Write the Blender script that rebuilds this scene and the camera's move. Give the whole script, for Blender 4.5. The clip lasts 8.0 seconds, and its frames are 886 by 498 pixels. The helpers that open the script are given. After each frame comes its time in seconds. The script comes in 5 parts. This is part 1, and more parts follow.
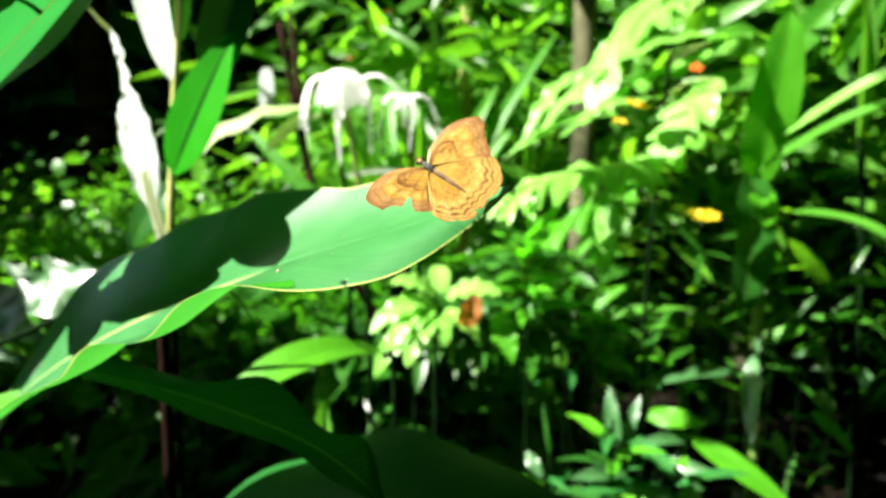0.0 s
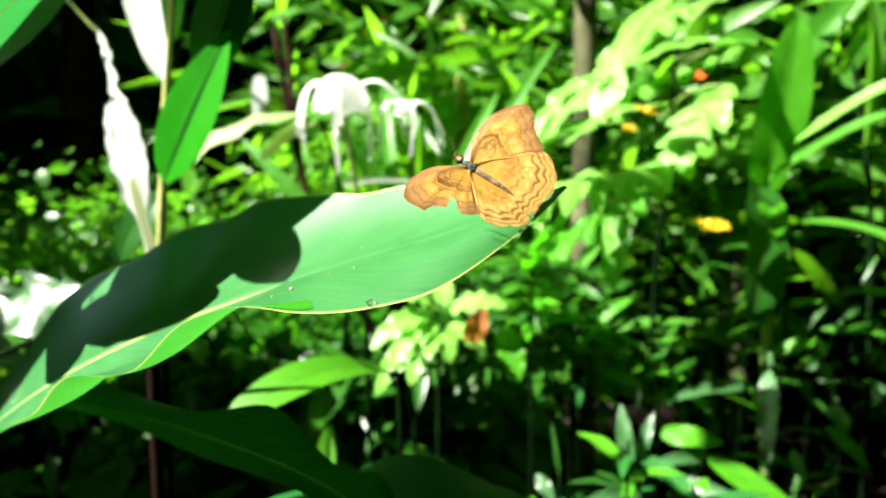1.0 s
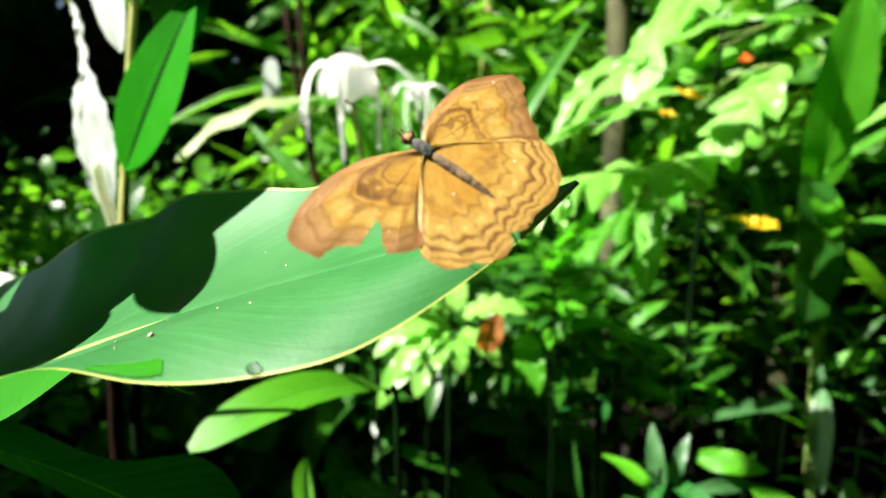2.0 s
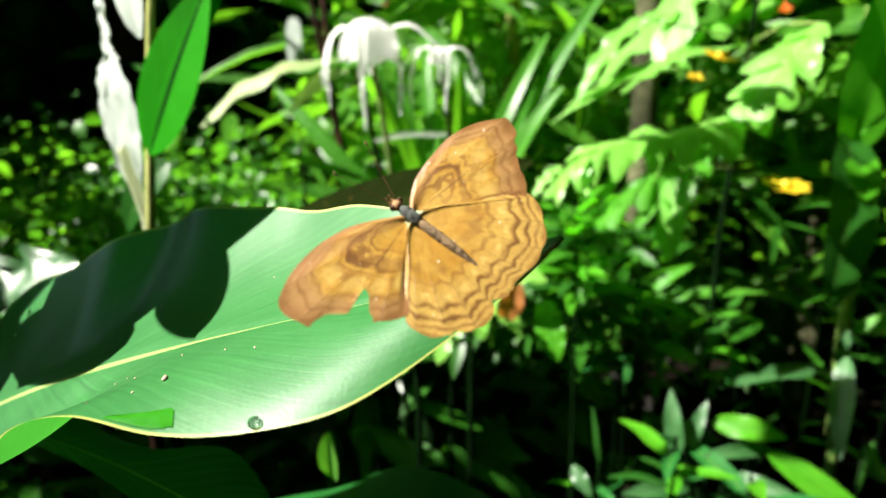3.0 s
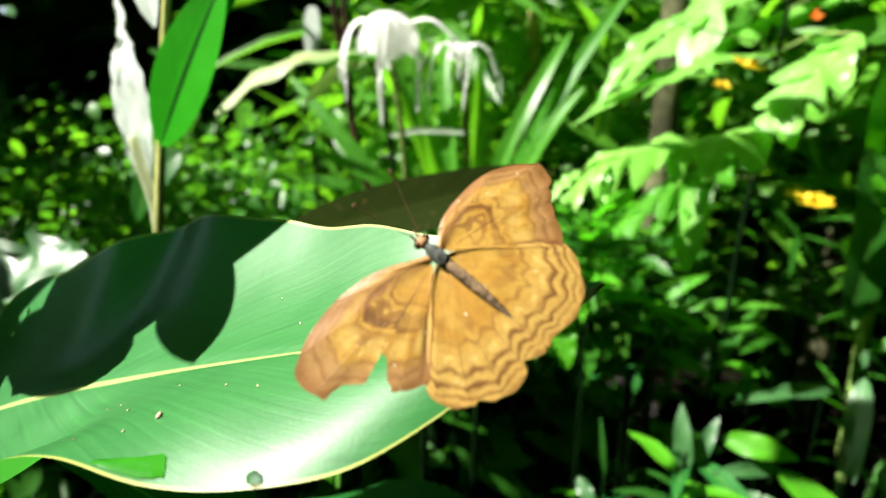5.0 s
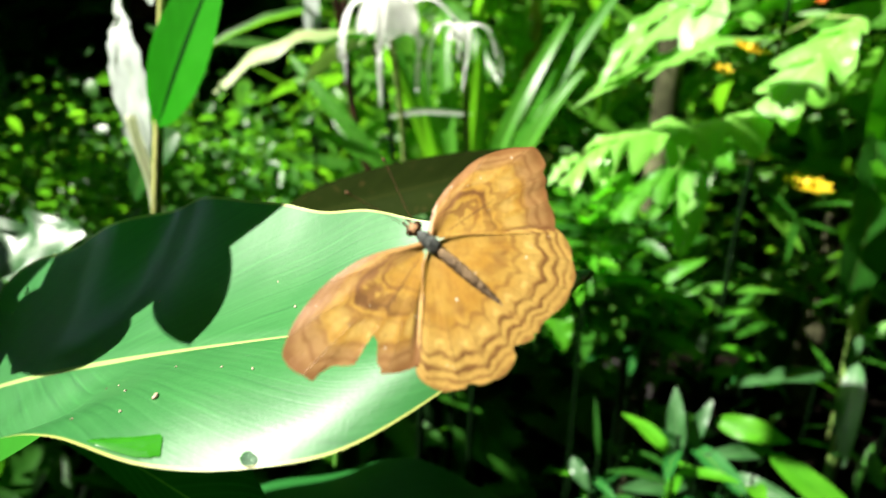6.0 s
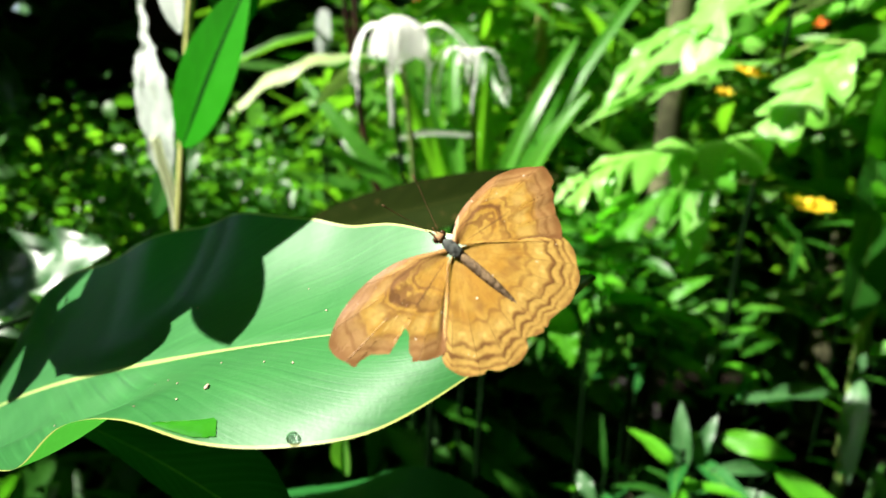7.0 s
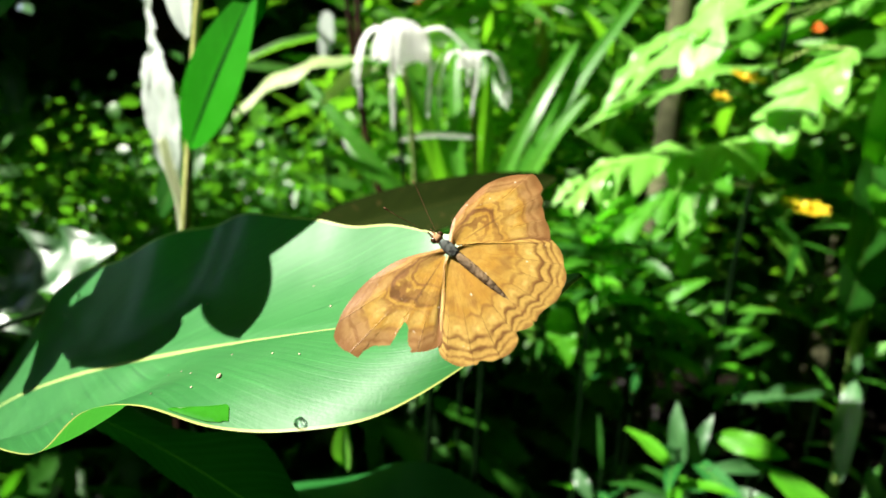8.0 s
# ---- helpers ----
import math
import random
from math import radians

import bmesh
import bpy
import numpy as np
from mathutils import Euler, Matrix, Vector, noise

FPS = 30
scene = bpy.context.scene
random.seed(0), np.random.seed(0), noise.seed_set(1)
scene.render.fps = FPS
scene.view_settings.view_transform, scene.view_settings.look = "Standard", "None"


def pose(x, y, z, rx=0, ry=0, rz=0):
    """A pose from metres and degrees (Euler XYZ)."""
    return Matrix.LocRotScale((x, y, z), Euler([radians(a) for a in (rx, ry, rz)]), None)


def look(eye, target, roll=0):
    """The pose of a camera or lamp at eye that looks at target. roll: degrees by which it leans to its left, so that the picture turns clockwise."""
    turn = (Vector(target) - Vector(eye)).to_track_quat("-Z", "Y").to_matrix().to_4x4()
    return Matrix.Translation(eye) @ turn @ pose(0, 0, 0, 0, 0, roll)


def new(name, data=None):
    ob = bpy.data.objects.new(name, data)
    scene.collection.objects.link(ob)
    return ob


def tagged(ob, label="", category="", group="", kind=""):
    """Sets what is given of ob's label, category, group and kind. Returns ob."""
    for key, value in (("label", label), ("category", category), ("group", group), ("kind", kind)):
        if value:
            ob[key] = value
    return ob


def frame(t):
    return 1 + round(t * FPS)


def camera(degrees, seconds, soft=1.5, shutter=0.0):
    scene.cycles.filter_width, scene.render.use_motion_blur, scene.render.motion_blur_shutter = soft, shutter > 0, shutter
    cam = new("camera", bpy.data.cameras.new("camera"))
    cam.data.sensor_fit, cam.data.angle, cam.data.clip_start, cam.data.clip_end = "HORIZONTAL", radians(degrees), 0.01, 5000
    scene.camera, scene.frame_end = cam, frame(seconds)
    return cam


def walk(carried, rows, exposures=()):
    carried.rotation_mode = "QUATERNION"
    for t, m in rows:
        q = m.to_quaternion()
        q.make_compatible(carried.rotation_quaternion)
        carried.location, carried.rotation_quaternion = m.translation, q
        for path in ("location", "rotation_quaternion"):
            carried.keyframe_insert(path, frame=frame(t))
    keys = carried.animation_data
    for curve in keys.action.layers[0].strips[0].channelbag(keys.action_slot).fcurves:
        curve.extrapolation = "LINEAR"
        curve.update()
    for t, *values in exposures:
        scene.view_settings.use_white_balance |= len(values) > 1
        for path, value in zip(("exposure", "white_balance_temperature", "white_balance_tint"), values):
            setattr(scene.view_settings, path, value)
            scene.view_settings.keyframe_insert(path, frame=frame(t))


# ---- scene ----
# ---------------------------------------------------------------- camera
cam = camera(72.0, 8.0)
cam.data.dof.use_dof = True
cam.data.dof.focus_distance = 0.165
cam.data.dof.aperture_fstop = 10.3
PATH = [
    (0, (0.0000, 0.0000, 1.0500), (-0.0000, 0.9903, 0.9108), 0.00),
    (0.5, (-0.0045, 0.0163, 1.0492), (-0.0107, 1.0083, 0.9233), -0.02),
    (1, (-0.0174, 0.0347, 1.0459), (-0.0014, 1.0273, 0.9251), -0.10),
    (1.2, (-0.0210, 0.0388, 1.0442), (0.0081, 1.0309, 0.9223), 0.04),
    (2.3, (0.0118, 0.1237, 1.0469), (-0.0469, 1.1109, 0.8990), 0.21),
    (2.5, (0.0131, 0.1182, 1.0577), (-0.0558, 1.1027, 0.8964), -0.02),
    (3, (0.0126, 0.1089, 1.0699), (-0.0665, 1.0813, 0.8503), -0.35),
    (3.5, (0.0045, 0.1167, 1.0677), (-0.0794, 1.0870, 0.8406), 0.18),
    (4, (0.0014, 0.1070, 1.0693), (-0.0766, 1.0809, 0.8563), 0.36),
    (4.2, (0.0011, 0.1049, 1.0687), (-0.0737, 1.0805, 0.8623), 0.51),
    (5.3, (0.0089, 0.1282, 1.0808), (-0.0886, 1.0906, 0.8274), 2.40),
    (5.5, (0.0073, 0.1233, 1.0822), (-0.0812, 1.0836, 0.8175), 3.02),
    (6, (0.0091, 0.1229, 1.0785), (-0.0813, 1.0837, 0.8161), 2.47),
    (6.5, (0.0103, 0.1079, 1.0802), (-0.0962, 1.0724, 0.8388), 2.39),
    (7, (0.0075, 0.1045, 1.0801), (-0.0946, 1.0719, 0.8486), 2.45),
    (7.5, (0.0071, 0.0977, 1.0811), (-0.0905, 1.0657, 0.8501), 2.38),
    (8, (0.0096, 0.0940, 1.0823), (-0.0943, 1.0616, 0.8522), 2.75),
]
walk(cam, [(t, look(eye, target, roll)) for t, eye, target, roll in PATH], [(0, 2.27), (1.2, 2.25), (2.4, 1.78), (8, 1.78)])

# ---------------------------------------------------------------- light
SUN = Vector((-0.66, -0.15, 0.735)).normalized()
world = bpy.data.worlds.new("sky")
scene.world = world
world.use_nodes = True
wn = world.node_tree.nodes
sky = wn.new("ShaderNodeTexSky")
sky.sky_type = "NISHITA"
sky.sun_disc = False
sky.sun_elevation = math.asin(SUN.z)
sky.sun_rotation = math.atan2(SUN.x, SUN.y)
world.node_tree.links.new(sky.outputs[0], wn["Background"].inputs[0])
wn["Background"].inputs[1].default_value = 0.06
sun = new("sun", bpy.data.lights.new("sun", "SUN"))
sun.data.energy = 5.0
sun.data.angle = radians(0.55)
sun.data.color = (1.0, 0.95, 0.86)
sun.matrix_world = look(SUN * 6, (0, 0, 0))


# ---------------------------------------------------------------- materials
class Graph:
    """A node material in the making."""

    def __init__(self, name):
        self.mat = bpy.data.materials.new(name)
        self.mat.use_nodes = True
        self.tree = self.mat.node_tree
        self.tree.nodes.clear()
        self.out = self.tree.nodes.new("ShaderNodeOutputMaterial")

    def link(self, a, b):
        self.tree.links.new(a, b)

    def feed(self, socket, value):
        if hasattr(value, "links"):
            self.link(value, socket)
        else:
            socket.default_value = value

    def math(self, op, a, b=0.0, c=0.0):
        n = self.tree.nodes.new("ShaderNodeMath")
        n.operation = op
        for s, v in zip(n.inputs, (a, b, c)):
            self.feed(s, v)
        return n.outputs[0]

    def mix(self, f, a, b):
        n = self.tree.nodes.new("ShaderNodeMix")
        n.data_type = "RGBA"
        self.feed(n.inputs[0], f)
        self.feed(n.inputs[6], a if hasattr(a, "links") else (*a, 1))
        self.feed(n.inputs[7], b if hasattr(b, "links") else (*b, 1))
        return n.outputs[2]

    def step(self, x, lo, hi, a=0.0, b=1.0):
        n = self.tree.nodes.new("ShaderNodeMapRange")
        n.interpolation_type = "SMOOTHSTEP"
        for s, v in zip(n.inputs, (x, lo, hi, a, b)):
            self.feed(s, v)
        return n.outputs[0]

    def noise(self, vector, scale, detail=3.0):
        n = self.tree.nodes.new("ShaderNodeTexNoise")
        self.feed(n.inputs["Vector"], vector)
        n.inputs["Scale"].default_value = scale
        n.inputs["Detail"].default_value = detail
        return n.outputs[0]

    def coords(self, kind="Object"):
        return self.tree.nodes.new("ShaderNodeTexCoord").outputs[kind]

    def uv(self, layer):
        n = self.tree.nodes.new("ShaderNodeUVMap")
        n.uv_map = layer
        s = self.tree.nodes.new("ShaderNodeSeparateXYZ")
        self.link(n.outputs[0], s.inputs[0])
        return s.outputs[0], s.outputs[1]

    def chance(self, island=False):
        if island:
            return self.tree.nodes.new("ShaderNodeNewGeometry").outputs["Random Per Island"]
        return self.tree.nodes.new("ShaderNodeObjectInfo").outputs["Random"]

    def bump(self, height, strength, distance=0.001):
        n = self.tree.nodes.new("ShaderNodeBump")
        self.feed(n.inputs["Height"], height)
        n.inputs["Strength"].default_value = strength
        n.inputs["Distance"].default_value = distance
        return n.outputs[0]

    def surface(self, color, rough=0.5, trans=0.0, thin=None, normal=None, spec=0.5, metal=0.0, coat=0.0):
        p = self.tree.nodes.new("ShaderNodeBsdfPrincipled")
        self.feed(p.inputs["Base Color"], color if hasattr(color, "links") else (*color, 1))
        self.feed(p.inputs["Roughness"], rough)
        p.inputs["Specular IOR Level"].default_value = spec
        p.inputs["Metallic"].default_value = metal
        p.inputs["Coat Weight"].default_value = coat
        p.inputs["Coat Roughness"].default_value = 0.3
        if normal:
            self.link(normal, p.inputs["Normal"])
        last = p.outputs[0]
        if trans:
            t = self.tree.nodes.new("ShaderNodeBsdfTranslucent")
            self.feed(t.inputs[0], thin if hasattr(thin, "links") else (*thin, 1))
            m = self.tree.nodes.new("ShaderNodeMixShader")
            m.inputs[0].default_value = trans
            self.link(last, m.inputs[1])
            self.link(t.outputs[0], m.inputs[2])
            last = m.outputs[0]
        self.link(last, self.out.inputs[0])
        return self.mat


def leaf_mat(name, dark, light, glow, rough=0.4, trans=0.4, rib=None, margin=None, veins=0.25, spec=0.5, island=False, blotch=0.0, ribs=(0.01, 0.027), coat=0.0):
    """A leaf: two greens in patches, a pale midrib, slanting side veins, light passing through."""
    g = Graph(name)
    co = g.coords()
    patch = g.step(g.noise(co, 45.0), 0.35, 0.65)
    fine = g.noise(co, 900.0, 2.0)
    who = g.chance(island)
    base = g.mix(g.math("MULTIPLY_ADD", who, 0.7, g.math("MULTIPLY", patch, 0.3)), dark, light)
    thin = g.mix(g.math("MULTIPLY_ADD", who, 0.6, g.math("MULTIPLY", patch, 0.3)), glow, [min(1, c * 1.5) for c in glow])
    base = g.mix(g.math("MULTIPLY", fine, 0.25), base, [c * 0.6 for c in dark])
    normal = None
    rough_in = g.math("MULTIPLY_ADD", patch, 0.06, rough)
    if not island:
        u, v = g.uv("leaf")
        along, across = g.uv("size")
        side = g.math("ABSOLUTE", g.math("MULTIPLY_ADD", v, 2.0, -1.0))
        wave = g.math("SINE", g.math("MULTIPLY", g.math("MULTIPLY_ADD", g.math("ABSOLUTE", across), -2.0, along), 900.0))
        wide = g.math("SINE", g.math("MULTIPLY", g.math("MULTIPLY_ADD", g.math("ABSOLUTE", across), -2.0, along), 240.0))
        rows = g.math("MULTIPLY_ADD", wide, 0.12, g.math("MULTIPLY", wave, 0.88))
        slope = g.math("MULTIPLY_ADD", g.math("ABSOLUTE", across), -2.0, along)
        lane = g.tree.nodes.new("ShaderNodeCombineXYZ")
        g.link(g.math("MULTIPLY", slope, 520.0), lane.inputs[0])
        g.link(g.math("MULTIPLY", across, 45.0), lane.inputs[1])
        streak = g.noise(lane.outputs[0], 1.0, 3.0)
        base = g.mix(g.step(streak, 0.5, 0.8, 0.0, 0.75), base, [c * 0.7 for c in dark])
        base = g.mix(g.step(streak, 0.25, 0.45, 0.5, 0.0), base, [min(1, c * 1.5) for c in light])
        base = g.mix(g.math("MULTIPLY", g.step(rows, 0.1, 0.95), veins), base, [min(1, c * 1.7 + 0.02) for c in light])
        rough_skin = g.math("ADD", fine, g.math("MULTIPLY", g.noise(co, 260.0, 4.0), 1.6))
        normal = g.bump(g.math("ADD", g.math("MULTIPLY", streak, 0.8), g.math("MULTIPLY", rough_skin, 0.55)), 0.24, 0.0004)
        if rib:
            f = g.step(side, *ribs, 1.0, 0.0)
            base = g.mix(f, base, rib)
            thin = g.mix(f, thin, [c * 0.8 for c in rib])
        if margin:
            f = g.step(side, 0.98, 0.992)
            base = g.mix(f, base, margin)
            thin = g.mix(f, thin, margin)
        if blotch:
            f = g.math("MULTIPLY", g.step(g.noise(co, 130.0), 0.62, 0.72), blotch)
            base = g.mix(f, base, (0.2, 0.13, 0.04))
    return g.surface(base, rough_in, trans, thin, normal, spec, coat=coat)


LEAF_MAIN = leaf_mat("broad leaf", (0.026, 0.165, 0.042), (0.042, 0.215, 0.05), (0.045, 0.27, 0.025), 0.43, 0.32, (0.42, 0.56, 0.17), (0.5, 0.56, 0.14), 0.08, 0.3, coat=0.7)
# darker copy of the broad leaf: the shade is put into its green
LEAF_SHADE = leaf_mat("leaf darkened for shade", (0.008, 0.072, 0.012), (0.015, 0.105, 0.017), (0.02, 0.12, 0.008), 0.42, 0.05, (0.2, 0.3, 0.06), None, 0.2, 0.12)
# the same darkened green, letting more light through
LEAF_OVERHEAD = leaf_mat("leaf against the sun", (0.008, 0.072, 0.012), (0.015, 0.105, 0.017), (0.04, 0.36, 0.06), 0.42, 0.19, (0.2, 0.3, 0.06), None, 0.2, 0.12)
LEAF_FRESH = leaf_mat("fresh leaf", (0.05, 0.27, 0.008), (0.1, 0.37, 0.014), (0.09, 0.5, 0.006), 0.42, 0.45, (0.03, 0.14, 0.012), None, 0.2, 0.25)
LEAF_GINGER = leaf_mat("backlit ginger leaf", (0.03, 0.38, 0.01), (0.05, 0.46, 0.018), (0.03, 0.7, 0.006), 0.45, 0.5, (0.01, 0.09, 0.008), None, 0.15, 0.12, ribs=(0.05, 0.1))
LEAF_STRAP = leaf_mat("strap leaf", (0.04, 0.2, 0.014), (0.09, 0.31, 0.025), (0.19, 0.58, 0.016), 0.34, 0.45, (0.14, 0.34, 0.05), None, 0.15, 0.35)
# green lightened to carry the look of strong sun on the leaf
LEAF_PALE = leaf_mat("leaf paled for sunlight", (0.14, 0.44, 0.045), (0.26, 0.57, 0.11), (0.24, 0.72, 0.04), 0.36, 0.45, (0.5, 0.6, 0.32), None, 0.2, 0.4)
LEAF_DARK = leaf_mat("glossy dark leaf", (0.012, 0.07, 0.008), (0.024, 0.12, 0.012), (0.06, 0.28, 0.008), 0.28, 0.25, (0.1, 0.2, 0.04), None, 0.15, 0.5)
LEAF_SHEEN = leaf_mat("glossy leaf with a grey sheen", (0.03, 0.11, 0.03), (0.05, 0.16, 0.045), (0.08, 0.3, 0.03), 0.4, 0.2, (0.14, 0.24, 0.1), None, 0.15, 0.9, coat=0.3)
LEAF_WITHERED = leaf_mat("withered leaf", (0.4, 0.47, 0.42), (0.54, 0.61, 0.55), (0.5, 0.6, 0.46), 0.55, 0.32, (0.5, 0.56, 0.38), None, 0.3)
LEAF_VARIEGATED = leaf_mat("variegated leaf", (0.12, 0.42, 0.03), (0.3, 0.6, 0.12), (0.3, 0.75, 0.08), 0.32, 0.45, (0.6, 0.66, 0.35), None, 0.35)
LEAF_BROWN = leaf_mat("dead leaf", (0.3, 0.1, 0.02), (0.42, 0.15, 0.03), (0.5, 0.16, 0.02), 0.6, 0.35, (0.3, 0.12, 0.04), None, 0.2)
LEAF_BRONZE = leaf_mat("bronze leaf", (0.014, 0.026, 0.003), (0.022, 0.036, 0.004), (0.03, 0.045, 0.003), 0.6, 0.12, (0.04, 0.05, 0.008), None, 0.05, 0.05, False, 0.25)
LEAF_CRUMB = leaf_mat("dry crumb", (0.4, 0.26, 0.18), (0.62, 0.48, 0.38), (0.5, 0.4, 0.3), 0.6, 0.1)
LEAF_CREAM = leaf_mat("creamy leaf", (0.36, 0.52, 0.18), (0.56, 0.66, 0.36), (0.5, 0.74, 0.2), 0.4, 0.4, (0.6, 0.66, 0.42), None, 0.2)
PETAL = leaf_mat("white petal", (0.9, 0.92, 0.87), (0.94, 0.95, 0.91), (0.96, 0.97, 0.92), 0.5, 0.58, None, None, 0.0)
YELLOW = leaf_mat("yellow petal", (0.75, 0.5, 0.02), (0.85, 0.62, 0.03), (0.9, 0.65, 0.02), 0.5, 0.35, None, None, 0.0)
ORANGE = leaf_mat("orange petal", (0.75, 0.22, 0.02), (0.8, 0.12, 0.02), (0.85, 0.2, 0.02), 0.5, 0.35, None, None, 0.0)
BUSH = leaf_mat("bush leaf", (0.022, 0.11, 0.01), (0.12, 0.34, 0.026), (0.19, 0.56, 0.016), 0.36, 0.42, spec=0.32, island=True)
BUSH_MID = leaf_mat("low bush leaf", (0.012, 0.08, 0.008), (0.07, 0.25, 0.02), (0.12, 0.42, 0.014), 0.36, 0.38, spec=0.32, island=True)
# darker copy of BUSH with shade put into its green
BUSH_DARK = leaf_mat("bush leaf darkened for shade", (0.01, 0.06, 0.006), (0.04, 0.18, 0.012), (0.07, 0.32, 0.008), 0.32, 0.35, spec=0.35, island=True)
# browns taken nearly to black for the shade on the ground
LITTER = leaf_mat("litter leaf blackened for shade", (0.004, 0.003, 0.002), (0.016, 0.01, 0.006), (0.04, 0.025, 0.01), 0.6, 0.2, island=True)


def bark_mat(name, a, b, scale, relief=0.004):
    g = Graph(name)
    co = g.coords()
    m = g.tree.nodes.new("ShaderNodeMapping")
    m.inputs["Scale"].default_value = (1, 1, 0.25)
    g.link(co, m.inputs[0])
    n = g.noise(m.outputs[0], scale, 5.0)
    big = g.step(g.noise(co, scale * 0.18), 0.4, 0.62)
    c = g.mix(g.math("MULTIPLY_ADD", n, 0.4, g.math("MULTIPLY", big, 0.6)), a, b)
    return g.surface(c, 0.8, normal=g.bump(n, 0.7, relief), spec=0.04 if relief > 0.001 else 0.35)


BARK_PALE = bark_mat("pale bark", (0.008, 0.01, 0.005), (0.13, 0.13, 0.07), 60.0)
BARK_OLIVE = bark_mat("olive bark", (0.16, 0.16, 0.05), (0.34, 0.32, 0.12), 60.0)
BARK_RED = bark_mat("red brown stem", (0.008, 0.004, 0.003), (0.03, 0.012, 0.006), 90.0)
STEM_GREEN = bark_mat("green stem", (0.10, 0.2, 0.04), (0.26, 0.34, 0.1), 110.0)
# near-black copy of the green stem: shade under the plants put into its colour
STEM_SHADED = bark_mat("green stem darkened for shade", (0.001, 0.006, 0.0008), (0.003, 0.014, 0.002), 110.0)
STEM_YELLOW = bark_mat("yellow green stem", (0.3, 0.34, 0.1), (0.45, 0.45, 0.16), 110.0)
STEM_PALE = leaf_mat("pale stalk", (0.55, 0.6, 0.42), (0.68, 0.72, 0.52), (0.7, 0.78, 0.55), 0.55, 0.5, island=True)
# soil almost black: the plants' shade is in the colour
SOIL = bark_mat("soil blackened for shade", (0.003, 0.0024, 0.0016), (0.012, 0.009, 0.006), 14.0)
# the lighter grey paints the thorax's sheen
FUR_THORAX = bark_mat("thorax hair", (0.012, 0.013, 0.01), (0.15, 0.17, 0.15), 900.0, 0.0008)
FUR_ABDOMEN = bark_mat("abdomen hair", (0.045, 0.028, 0.014), (0.27, 0.18, 0.09), 1000.0, 0.0008)
FUR_HEAD = bark_mat("head hair", (0.12, 0.05, 0.02), (0.36, 0.2, 0.09), 1600.0, 0.0002)
HORN = bark_mat("horn brown", (0.08, 0.035, 0.015), (0.2, 0.09, 0.04), 800.0, 0.0002)


def eye_mat():
    g = Graph("compound eye")
    return g.surface((0.05, 0.025, 0.012), 0.15)


EYE_DARK = eye_mat()


def water_mat():
    g = Graph("water")
    m = g.surface((1, 1, 1), 0.02)
    p = next(n for n in g.tree.nodes if n.type == "BSDF_PRINCIPLED")
    p.inputs["Transmission Weight"].default_value = 1.0
    p.inputs["IOR"].default_value = 1.33
    return m


WATER = water_mat()


def film_mat():
    g = Graph("wet leaf film")
    n = g.noise(g.coords(), 300.0)
    return g.surface(g.mix(n, (0.015, 0.12, 0.006), (0.03, 0.19, 0.012)), 0.06, spec=0.35)


WET = film_mat()


